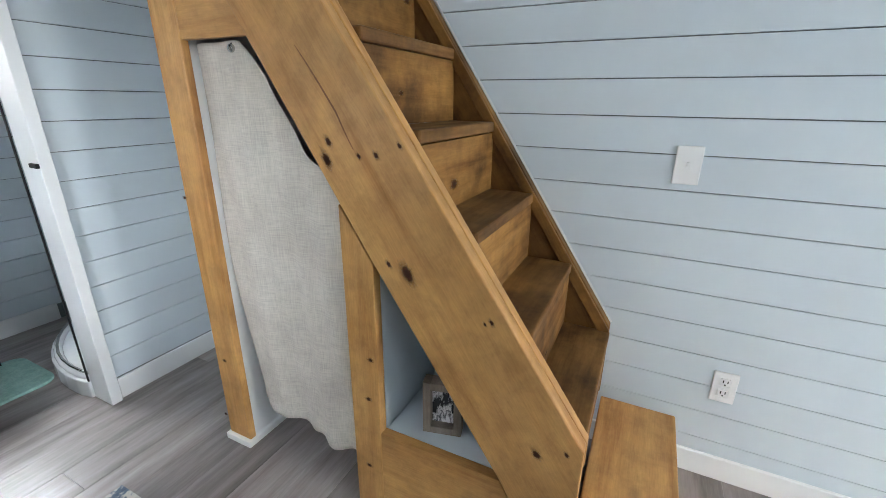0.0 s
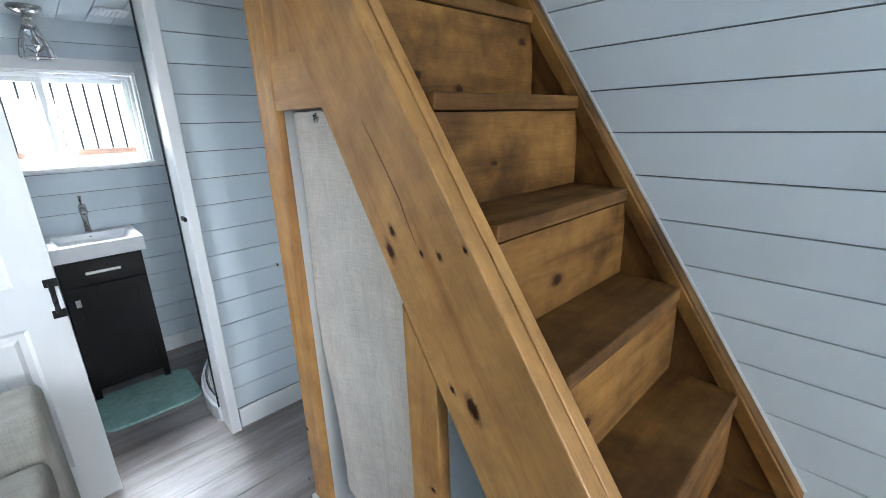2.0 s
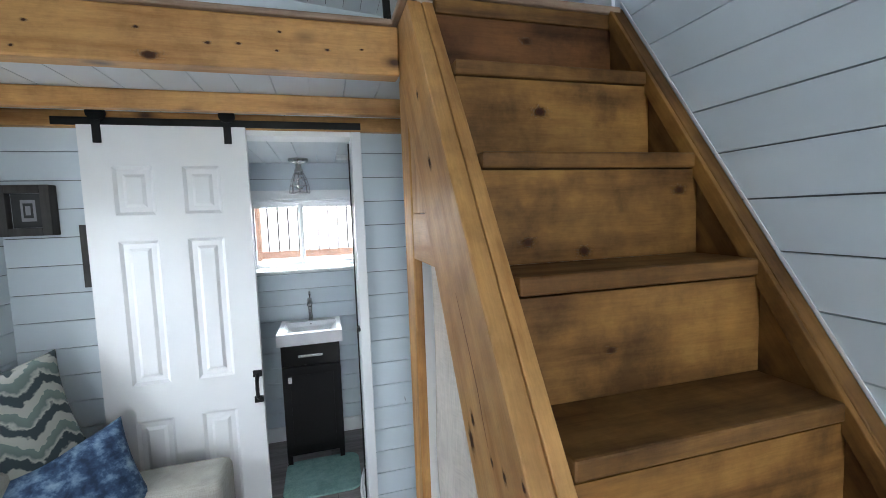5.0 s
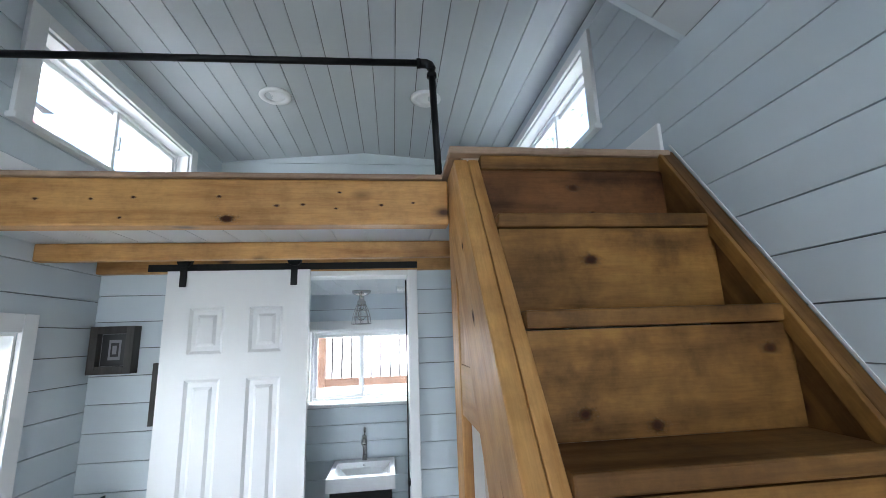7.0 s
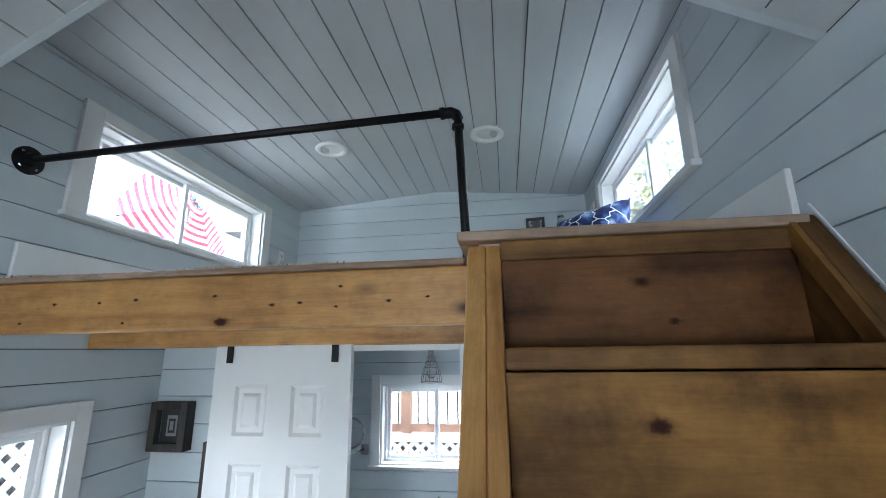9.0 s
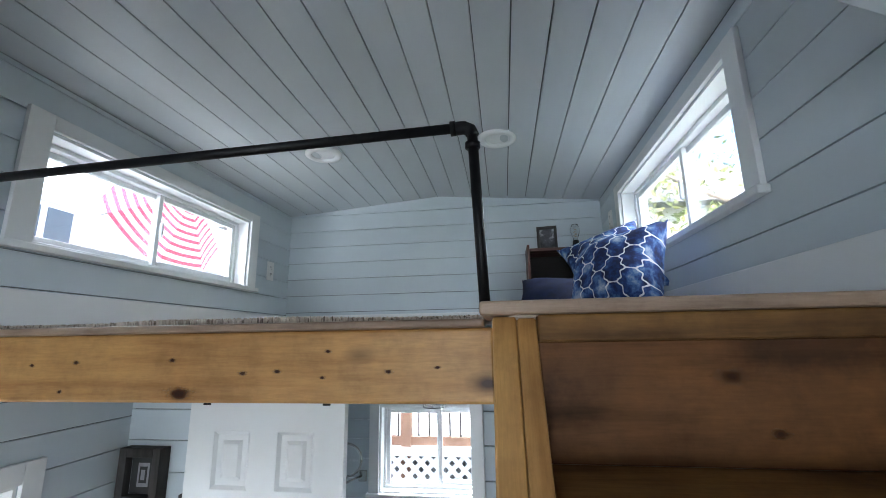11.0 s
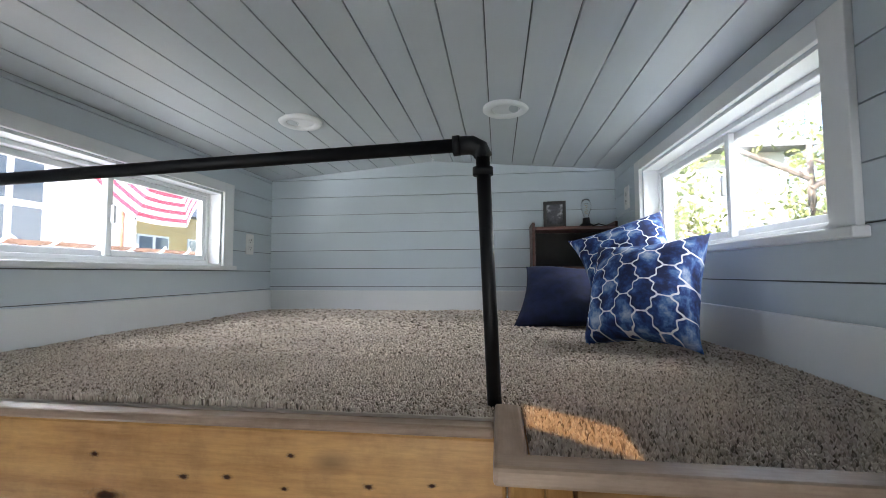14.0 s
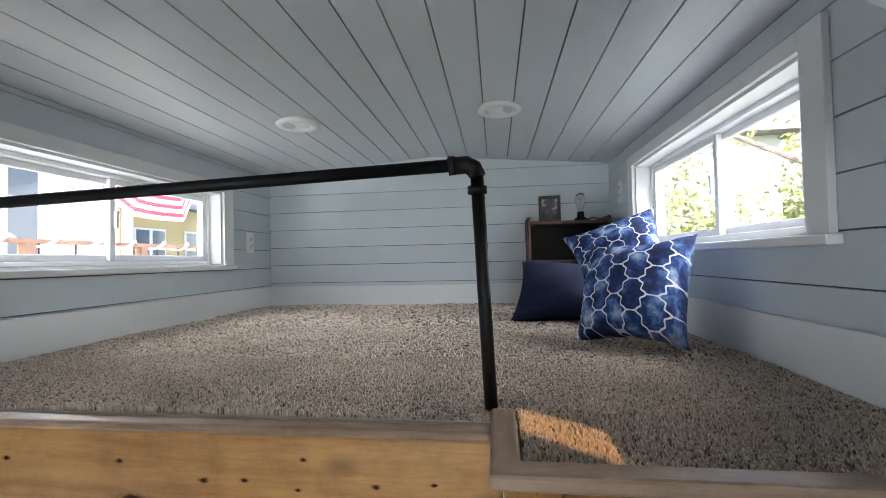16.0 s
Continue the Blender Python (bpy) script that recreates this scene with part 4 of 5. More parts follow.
# frames on the partition: they face +x
pf = shadow_frame("picture_frame", 0.165, 0.188, 0.05, 0.03, pose(XP + 0.051, -0.5, 1.475, 0, 0, 90), M_GREYPRINT, "deep grey barn-wood frame with a photograph of a doorway", M_RUSTIC)
for i, (w, h, mat) in enumerate(((0.1, 0.126, M_SLOT), (0.046, 0.08, M_GREYPRINT), (0.03, 0.055, M_SLOT), (0.016, 0.034, M_GREYPRINT))):
    part("inner_print", box(bmesh.new(), -w / 2, w / 2, 0.0295 - 0.001 * i - 0.0006, 0.0295 - 0.001 * i, 0.094 - h / 2, 0.094 + h / 2), mat, pf).location = (0, 0, 0)
for ch in list(pf.children):
    if ch.name.startswith("inner_print"):
        ch.data.transform(Matrix.Translation(origin(pf)))
shadow_frame("picture_frame", 0.2, 0.242, 0.03, 0.026, pose(XP + 0.031, -0.245, 1.268, 0, 0, 90), M_PHOTO, "grey barn-wood frame partly behind the sliding door", M_RUSTIC)

# ---- switches and outlets ----


def plate(name, at, turn, label, outlet, z=0.115, w=0.072):
    p = new(name)
    tagged(p, label, "outlet" if outlet else "light switch")
    part("cover_plate", box(bmesh.new(), -w / 2, w / 2, -0.006, 0, -z / 2, z / 2, 0.003), M_PLATE, p)
    if outlet:
        for s in (-0.021, 0.021):
            part("receptacle", box(bmesh.new(), -0.016, 0.016, -0.008, -0.0062, s - 0.014, s + 0.014, 0.003), M_PLATE, p)
            sl = box(bmesh.new(), -0.008, -0.005, -0.0088, -0.0081, s - 0.002, s + 0.008)
            box(sl, 0.005, 0.008, -0.0088, -0.0081, s - 0.002, s + 0.008)
            box(sl, -0.002, 0.002, -0.0088, -0.0081, s - 0.011, s - 0.006)
            part("slot", sl, M_SLOT, p)
    else:
        part("toggle_plate", box(bmesh.new(), -0.006, 0.006, -0.0075, -0.0062, -0.014, 0.014, 0.0006), M_PLATE, p)
        part("toggle", box(bmesh.new(), -0.004, 0.004, -0.016, -0.0076, -0.002, 0.010, 0.0015), M_PLATE, p)
    p.matrix_world = pose(*at, 0, 0, turn)
    return p


plate("light_switch", (0.075, YR, 1.046), 0, "white toggle switch on the shiplap wall", False)
plate("wall_outlet", (0.31, YR, 0.324), 0, "white duplex outlet above the baseboard", True)
plate("wall_outlet", (-2.9, YR, 2.672), 0, "white outlet on the loft wall", True)
plate("wall_outlet", (-2.89, YL, 2.46), 180, "white outlet on the loft wall", True)

# ---- bathroom ----
van = thing("bathroom_vanity", (-2.92, 0.432, FLOOR), "small espresso vanity cabinet", "vanity")
part("body", box(bmesh.new(), -3.1, -2.757, 0.256, 0.608, 0.02, 0.732, 0.002), M_ESPRESSO, van)
part("drawer_front", box(bmesh.new(), -2.7565, -2.742, 0.259, 0.605, 0.6, 0.725, 0.003), M_ESPRESSO, van)
dr = part("door", box(bmesh.new(), -2.7565, -2.742, 0.259, 0.605, 0.035, 0.594, 0.003), M_ESPRESSO, van)
part("door_moulding", box(bmesh.new(), -2.7418, -2.738, 0.304, 0.56, 0.09, 0.54, 0.0015), M_ESPRESSO, dr)
part("bar_handle", box(bmesh.new(), -2.7415, -2.722, 0.359, 0.504, 0.655, 0.672, 0.002), M_CHROME, van, "brushed metal bar handle")
part("knob", box(bmesh.new(), -2.7415, -2.722, 0.292, 0.314, 0.5, 0.54, 0.002), M_CHROME, van, "small metal pull")
for y in (0.258, 0.576):
    for x in (-3.09, -2.79):
        part("foot", box(bmesh.new(), x, x + 0.03, y, y + 0.03, FLOOR, 0.0198), M_ESPRESSO, van)
sink = thing("sink", (-2.92, 0.432, 0.733), "white ceramic vanity sink top", "sink")
bas = bmesh.new()
sy0, sy1, sx0, sx1 = 0.238, 0.628, -3.105, -2.725
outer = [(sx0, sy0), (sx1, sy0), (sx1, sy1), (sx0, sy1)]
loops = []
for inset, z in ((0.0, 0.733), (0.0, 0.805), (0.004, 0.808), (0.03, 0.808), (0.05, 0.78), (0.1, 0.742)):
    loops.append([bas.verts.new((min(max(x, sx0 + inset + (0.05 if inset > 0.02 else 0)), sx1 - inset), min(max(y, sy0 + inset), sy1 - inset), z)) for x, y in outer])
for p, q in zip(loops, loops[1:]):
    for i in range(4):
        bas.faces.new((p[i], p[(i + 1) % 4], q[(i + 1) % 4], q[i]))
bas.faces.new(loops[-1])
bas.faces.new(loops[0][::-1])
bmesh.ops.recalc_face_normals(bas, faces=bas.faces[:])
part("basin", bas, M_CERAMIC, sink)
part("overflow", lathe(bmesh.new(), [(0, 0.003), (0.008, 0.003), (0.01, 0.0)], (-3.015, 0.432, 0.785), 14, "x"), M_IRON, sink, "dark overflow hole")
fau = thing("faucet", (-3.07, 0.432, 0.8), "brushed nickel single-lever faucet", "faucet")
part("spout", tube(bmesh.new(), [(-3.07, 0.432, 0.8), (-3.07, 0.432, 0.92), (-3.06, 0.432, 0.945), (-3.03, 0.432, 0.955), (-2.99, 0.432, 0.925)], 0.017, 12), M_CHROME, fau, smooth=True)
part("lever", tube(bmesh.new(), [(-3.075, 0.432, 0.95), (-3.08, 0.432, 0.98), (-3.06, 0.432, 1.005)], 0.007, 8), M_CHROME, fau, smooth=True)


def rounded(cx, cy, w, d, r, k=6):
    pts = []
    for sx, sy, a0 in ((1, 1, 0), (-1, 1, 90), (-1, -1, 180), (1, -1, 270)):
        for i in range(k + 1):
            a = radians(a0 + 90 * i / k)
            pts.append((cx + sx * (w / 2 - r) + r * math.cos(a), cy + sy * (d / 2 - r) + r * math.sin(a)))
    return pts


solo("bath_mat", prism(bmesh.new(), rounded(-2.6, 0.47, 0.39, 0.44, 0.07), "z", FLOOR, FLOOR + 0.014, 0.004), M_MAT, "mint green memory-foam bath mat with rounded corners", "bath mat")
shower = thing("shower", (-2.46, 1.1, FLOOR), "white curved corner shower tray", "shower")


def bow(off):
    """The curved front of the tray, drawn in by off."""
    pts = []
    for i in range(15):
        a = radians(-12 + 102 * i / 14)
        pts.append((-2.24 - (0.75 - off) * math.sin(a), 1.40 - (0.735 - off) * math.cos(a)))
    return [(-2.109, 1.43)] + [(min(x, -2.109), min(y, 1.43)) for x, y in pts]


part("tray", prism(bmesh.new(), bow(0.0), "z", FLOOR, FLOOR + 0.085, 0.006), M_CERAMIC, shower)
rim = tube(bmesh.new(), [(x, y, FLOOR + 0.09) for x, y in bow(0.03)[1:]], 0.018, 10)
part("rim", rim, M_CERAMIC, shower, smooth=True)
part("seal", tube(bmesh.new(), [(x, y, FLOOR + 0.11) for x, y in bow(0.03)[1:]], 0.006, 8), M_CHROME, shower, smooth=True)
solo("shower_jamb", box(bmesh.new(), -2.12, -2.1125, 0.684, 0.6905, FLOOR, 1.85, 0.001), M_IRON, "black upright shower frame beside the doorway", "shower frame")
lamp = thing("caged_ceiling_light", (-2.9, 0.42, 1.886), "brushed nickel ceiling light with a wire cage", "ceiling light")
part("canopy", lathe(bmesh.new(), [(0, 0), (0.062, 0), (0.062, -0.012), (0.045, -0.026), (0.018, -0.034), (0.018, -0.06), (0.027, -0.07), (0.027, -0.1), (0, -0.1)], (-2.9, 0.42, 1.886)), M_CHROME, lamp, smooth=True)
part("bulb", lathe(bmesh.new(), [(0.014, -0.1), (0.018, -0.115), (0.03, -0.145), (0.03, -0.17), (0.015, -0.19), (0.0, -0.194)], (-2.9, 0.42, 1.886)), M_AMBER, lamp, smooth=True)
for k in range(8):
    a = 2 * math.pi * k / 8
    cage = tube(bmesh.new(), [(-2.9 + r * math.cos(a), 0.42 + r * math.sin(a), 1.886 + h) for r, h in ((0.028, -0.09), (0.045, -0.13), (0.058, -0.18), (0.062, -0.215))], 0.0022, 6)
    part("cage_wire", cage, M_CHROME, lamp)
for r, h in ((0.045, -0.13), (0.055, -0.17), (0.062, -0.215)):
    part("cage_ring", tube(bmesh.new(), [(-2.9 + r * math.cos(2 * math.pi * k / 24), 0.42 + r * math.sin(2 * math.pi * k / 24), 1.886 + h) for k in range(25)], 0.0024, 6), M_CHROME, lamp)
vent = thing("ceiling_vent", (-2.8, 0.72, 1.8845), "white louvred vent on the bathroom ceiling", "vent")
part("frame", box(bmesh.new(), -2.87, -2.73, 0.65, 0.79, 1.876, 1.8858, 0.003), M_TRIM, vent)
for k in range(6):
    part("slat", box(bmesh.new(), -2.86, -2.74, 0.663 + k * 0.02, 0.673 + k * 0.02, 1.871, 1.8758, 0.001), M_TRIM, vent)
head = thing("wall_shower", (-2.7, 0.95, 1.78), "chrome shower head on its arm", "shower head")
part("arm", tube(bmesh.new(), [(-2.9, 1.44, 1.76), (-2.9, 1.2, 1.79), (-2.88, 1.05, 1.76)], 0.009), M_CHROME, head, smooth=True)
part("rose", lathe(bmesh.new(), [(0, 0.03), (0.015, 0.03), (0.045, 0.0), (0.045, -0.008), (0, -0.008)], (-2.88, 1.02, 1.73), 20), M_CHROME, head, smooth=True)
mir = thing("vanity_mirror", (XB, -0.1, 1.37), "round chrome swing-arm make-up mirror on the wall", "mirror")
part("rim", tube(bmesh.new(), [(-2.98, -0.1 + 0.085 * math.cos(2 * math.pi * k / 32), 1.37 + 0.085 * math.sin(2 * math.pi * k / 32)) for k in range(33)], 0.007, 8), M_CHROME, mir, smooth=True)
part("glass", lathe(bmesh.new(), [(0, -0.002), (0.082, -0.002), (0.082, 0.004), (0, 0.004)], (-2.98, -0.1, 1.37), 32, "x"), M_MIRROR, mir, "silvered glass")
part("arm", tube(bmesh.new(), [(-2.98, -0.1, 1.285), (-2.98, -0.1, 1.25), (-3.05, -0.08, 1.25), (XB + 0.002, -0.05, 1.25)], 0.006), M_CHROME, mir, smooth=True)
part("wall_bracket", box(bmesh.new(), XB + 0.0005, XB + 0.014, -0.075, -0.025, 1.22, 1.28, 0.003), M_CHROME, mir)

# ---- sofa corner ----


def cushion(name, size, thick, mat, m, label, group="", seed=0, corner=0.11):
    """A stuffed square cushion in its own xy plane."""
    bm = bmesh.new()
    n_ = 26
    rng = random.Random(seed)
    ph = [rng.uniform(0, 6) for _ in range(4)]
    sides = []
    for s in (1, -1):
        rows = []
        for j in range(n_ + 1):
            row = []
            for i in range(n_ + 1):
                u, v = i / n_ * 2 - 1, j / n_ * 2 - 1
                pinch = 1 - corner * (1 - abs(u) ** 2) * abs(v) ** 3
                pinch2 = 1 - corner * (1 - abs(v) ** 2) * abs(u) ** 3
                puff = (max(0, 1 - u * u) * max(0, 1 - v * v)) ** 0.42
                crease = 1 + 0.05 * math.sin(u * 5 + ph[0] + v * 2) + 0.04 * math.sin(v * 7 + ph[1] - u * 3)
                z = s * (thick / 2 * puff * crease + 0.002)
                row.append(bm.verts.new((u * size / 2 * pinch2, v * size / 2 * pinch, z + 0.012 * math.sin(u * 2 + ph[2]) * v)))
            rows.append(row)
        sides.append(rows)
        for p, q in zip(rows, rows[1:]):
            for i in range(n_):
                bm.faces.new((p[i], p[i + 1], q[i + 1], q[i]))
    a, b = sides
    rim_a = a[0] + [r[-1] for r in a[1:]] + a[-1][::-1][1:] + [r[0] for r in a[::-1][1:-1]]
    rim_b = b[0] + [r[-1] for r in b[1:]] + b[-1][::-1][1:] + [r[0] for r in b[::-1][1:-1]]
    for i in range(len(rim_a)):
        j = (i + 1) % len(rim_a)
        bm.faces.new((rim_a[i], rim_a[j], rim_b[j], rim_b[i]))
    bmesh.ops.recalc_face_normals(bm, faces=bm.faces[:])
    ob = solo(name, bm, mat, label, "cushion", group, smooth=True)
    ob.matrix_world = m
    return ob


def facing(at, normal, spin=0.0):
    """A pose whose local z points along normal, turned about it by spin degrees; local y as near to up as can be."""
    nrm = Vector(normal).normalized()
    x = Vector((0, 0, 1)).cross(nrm).normalized()
    y = nrm.cross(x)
    m = Matrix((x, y, nrm)).transposed().to_4x4()
    return Matrix.Translation(at) @ m @ pose(0, 0, 0, 0, 0, spin)


sofa = thing("sofa", (-1.2, -0.2, FLOOR), "beige upholstered sofa with a rounded arm under the window", "sofa")


def pad(x0, x1, y0, y1, z0, z1, r):
    bm = box(bmesh.new(), x0, x1, y0, y1, z0, z1)
    bmesh.ops.bevel(bm, geom=bm.edges[:], offset=r, segments=4, profile=0.6, affect="EDGES")
    return bm


part("base", pad(-1.84, -0.45, -0.57, 0.1, 0.06, 0.3, 0.02), M_SOFA, sofa, smooth=True)
part("arm", pad(-1.84, -1.63, -0.57, 0.16, 0.08, 0.585, 0.045), M_SOFA, sofa, smooth=True)
part("seat_cushion", pad(-1.625, -0.46, -0.42, 0.14, 0.301, 0.43, 0.04), M_SOFA, sofa, smooth=True)
part("backrest", pad(-1.625, -0.46, -0.57, -0.41, 0.302, 0.78, 0.05), M_SOFA, sofa, smooth=True)
for x in (-1.8, -0.5):
    for y in (-0.52, 0.05):
        part("leg", rod(bmesh.new(), (x, y, FLOOR), (x, y, 0.062), 0.018, 0.022, 12), M_ESPRESSO, sofa)
cushion("sofa_cushion", 0.42, 0.14, M_ZIG, facing((-1.66, -0.475, 0.85), (0.75, 0.6, 0.3), 8), "cream cushion with sage and charcoal zigzags on the sofa", seed=3)
cushion("sofa_cushion", 0.42, 0.13, M_INKBLUE, facing((-1.61, -0.27, 0.6), (0.7, 0.4, 0.6), 12), "blotched indigo-dyed cushion on the sofa", seed=5)

# rug
solo("area_rug", prism(bmesh.new(), [(-1.5, -0.3), (0.6, -0.3), (0.6, 0.474), (-1.5, 0.474)], "z", FLOOR, FLOOR + 0.009, 0.002), blotched("rug_pattern", ((0.35, (0.03, 0.05, 0.09)), (0.48, (0.12, 0.16, 0.22)), (0.52, (0.5, 0.48, 0.44)), (0.7, (0.62, 0.59, 0.54))), 16.0), "blue and cream patterned area rug", "rug")

# ---- loft things ----
shelf = thing("low_shelf", (-3.0, 1.18, LOFT), "dark wooden two-tier cube shelf against the loft end wall", "shelf")
sx0, sx1, sy0, sy1, sz = -3.104, -2.9, 0.969, 1.395, LOFT - 0.012
part("side", box(bmesh.new(), sx0, sx1, sy0, sy0 + 0.014, sz, 2.555, 0.002), M_SHELFWOOD, shelf)
part("side", box(bmesh.new(), sx0, sx1, sy1 - 0.014, sy1, sz, 2.555, 0.002), M_SHELFWOOD, shelf)
part("top", box(bmesh.new(), sx0, sx1 + 0.004, sy0 + 0.0145, sy1 - 0.0145, 2.515, 2.532, 0.002), M_SHELFWOOD, shelf)
part("middle", box(bmesh.new(), sx0, sx1 - 0.004, sy0 + 0.0145, sy1 - 0.0145, 2.31, 2.325, 0.002), M_SHELFWOOD, shelf)
part("bottom", box(bmesh.new(), sx0, sx1 - 0.004, sy0 + 0.0145, sy1 - 0.0145, sz, sz + 0.03, 0.002), M_SHELFWOOD, shelf)
part("back", box(bmesh.new(), sx0 - 0.002, sx0 + 0.006, sy0 + 0.0145, sy1 - 0.0145, sz + 0.0305, 2.5145), M_DARKPLY, shelf)
shadow_frame("picture_frame", 0.115, 0.14, 0.02, 0.016, pose(-2.95, 1.09, 2.5325, 0, 0, 82), M_PHOTO, "small dark wooden photo frame on the shelf", M_RUSTIC)
tl = thing("table_lamp", (-2.97, 1.255, 2.5325), "small black table lamp with a bare bulb", "table lamp")
part("base", lathe(bmesh.new(), [(0, 0), (0.034, 0), (0.034, 0.012), (0.02, 0.022), (0.017, 0.05), (0, 0.05)], (-2.97, 1.255, 2.5325)), M_IRON, tl, smooth=True)
part("bulb", lathe(bmesh.new(), [(0.012, 0.05), (0.014, 0.065), (0.026, 0.1), (0.027, 0.12), (0.018, 0.145), (0, 0.152)], (-2.97, 1.255, 2.5325)), M_AMBER, tl, "clear filament bulb", smooth=True)
part("filament", tube(bmesh.new(), [(-2.97, 1.255 + 0.008 * math.cos(k * 1.9), 2.5325 + 0.07 + k * 0.006) for k in range(9)], 0.0012, 6), M_WIRE, tl)
part("cord", tube(bmesh.new(), [(-2.95, 1.28, 2.5365), (-2.94, 1.31, 2.546), (-2.95, 1.34, 2.54), (-2.97, 1.37, 2.5365)], 0.0035, 8), M_IRON, tl)
cushion("throw_cushion", 0.33, 0.2, M_TRELLIS, facing((-1.95, 1.2, 2.235), (0.66, -0.68, 0.42), 4), "blue watercolour cushion with a white trellis pattern", "loft cushions", 1, 0.17)
cushion("throw_cushion", 0.36, 0.14, M_TRELLIS, facing((-2.3, 1.265, 2.325), (0.86, -0.3, 0.5), 18), "blue watercolour cushion with a white trellis pattern", "loft cushions", 2, 0.17)
cushion("throw_cushion", 0.38, 0.13, M_NAVY, facing((-2.5, 1.07, 2.2), (0.6, -0.15, 0.85), 0), "plain navy velvet cushion on the carpet", "loft cushions", 7)

# carpet: a backing and its tufts
carpet = thing("loft_carpet", (-2.2, 0.42, LOFT), "grey-brown heathered cut-pile carpet over the loft floor", "carpet")
bk = box(bmesh.new(), XB + 0.002, -1.378, YL + 0.002, YR - 0.002, 2.0605, 2.072)
box(bk, -1.3775, -1.3365, YL + 0.002, 0.78, 2.0535, 2.072)
box(bk, -1.3775, -1.18, 0.826, YR - 0.002, 2.0605, 2.073)
part("backing", bk, M_CARPET, carpet)


def tufts(x0, x1, y0, y1, gap, seed, tall):
    rng = np.random.RandomState(seed)
    nx, ny = int((x1 - x0) / gap), int((y1 - y0) / gap)
    gx, gy = np.meshgrid(np.arange(nx), np.arange(ny), indexing="ij")
    cx = x0 + (gx.ravel() + 0.5 + rng.uniform(-0.5, 0.5, nx * ny)) * gap
    cy = y0 + (gy.ravel() + 0.5 + rng.uniform(-0.5, 0.5, nx * ny)) * gap
    k = nx * ny
    verts = np.zeros((k, 7, 3))
    a0 = rng.uniform(0, 6.28, k)
    r = gap * rng.uniform(0.45, 0.75, k)
    h = tall * rng.uniform(0.65, 1.25, k) + 0.003 * np.sin(cx * 9 + np.sin(cy * 7) * 2)
    lx, ly = rng.normal(0, 0.35, k) * gap, rng.normal(0, 0.35, k) * gap
    for i in range(3):
        a = a0 + i * 2.094
        verts[:, i] = np.stack([cx + r * 0.7 * np.cos(a), cy + r * 0.7 * np.sin(a), np.full(k, 2.0715)], 1)
        verts[:, 3 + i] = np.stack([cx + lx + r * np.cos(a + 0.4), cy + ly + r * np.sin(a + 0.4), 2.0715 + h * 0.75], 1)
    verts[:, 6] = np.stack([cx + lx * 1.5, cy + ly * 1.5, 2.0715 + h], 1)
    tri = np.array([[0, 1, 4], [0, 4, 3], [1, 2, 5], [1, 5, 4], [2, 0, 3], [2, 3, 5], [3, 4, 6], [4, 5, 6], [5, 3, 6]])
    faces = (np.arange(k)[:, None, None] * 7 + tri[None]).reshape(-1, 3)
    return verts.reshape(-1, 3), faces


vs, fs, base = [], [], 0
for args in ((-1.376, -1.337, YL + 0.004, 0.78, 0.0036, 5, 0.0095), (-1.75, -1.376, YL, YR, 0.0036, 1, 0.0085), (-1.376, -1.178, 0.826, YR - 0.014, 0.0034, 2, 0.0118), (-2.3, -1.75, YL, YR, 0.0065, 3, 0.009), (XB, -2.3, YL, YR, 0.013, 4, 0.011)):
    v, f = tufts(*args)
    vs.append(v)
    fs.append(f + base)
    base += len(v)
me = bpy.data.meshes.new("pile")
me.from_pydata(np.concatenate(vs) - np.array(origin(carpet)), [], np.concatenate(fs).tolist())
me.materials.append(M_CARPET)
pile = tagged(new("pile", me), "", "", "", "stuff")
pile.parent = carpet

# ---- knots in the stained boards ----


def knot(parent, at, axis, big, stretch=1.4, tilt=0.0):
    """A dark knot with its stained halo, a hair proud of its board, on a face across axis ('x' or 'y')."""
    bm = bmesh.new()
    fade = bm.verts.layers.float.new("fade")
    rng = random.Random(int((at[0] * 7 + at[1] * 13 + at[2] * 29) * 1000))
    k = 18
    c, s = math.cos(radians(tilt)), math.sin(radians(tilt))
    wob = [rng.uniform(0.82, 1.18) for _ in range(k)]

    def vert(u, v, lift, f):
        u, v = u * c - v * s, u * s + v * c
        w = bm.verts.new((at[0] + lift, at[1] + u, at[2] + v) if axis == "x" else (at[0] + u, at[1] - lift, at[2] + v))
        w[fade] = f
        return w

    rings = []
    for q, lift, f in ((0.4, 0.0007, 0.95), (0.68, 0.0006, 0.62), (1.0, 0.0005, 0.3), (1.7, 0.0004, 0.0)):
        long_ = stretch * (1 + 0.45 * max(0.0, q - 0.68))
        rings.append([vert(0.78 * big * q * wob[i] * long_ * math.cos(2 * math.pi * i / k), 0.78 * big * q * wob[i] * math.sin(2 * math.pi * i / k), lift, f) for i in range(k)])
    heart = vert(0, 0, 0.0007, 1.0)
    for i in range(k):
        bm.faces.new((heart, rings[0][i], rings[0][(i + 1) % k]))
    for p, q in zip(rings, rings[1:]):
        for i in range(k):
            bm.faces.new((p[i], q[i], q[(i + 1) % k], p[(i + 1) % k]))
    bmesh.ops.recalc_face_normals(bm, faces=bm.faces[:])
    return part("knot", bm, M_KNOT, parent, "dark knot")


def riser_face(n):
    return nose(n)[0] - 0.005


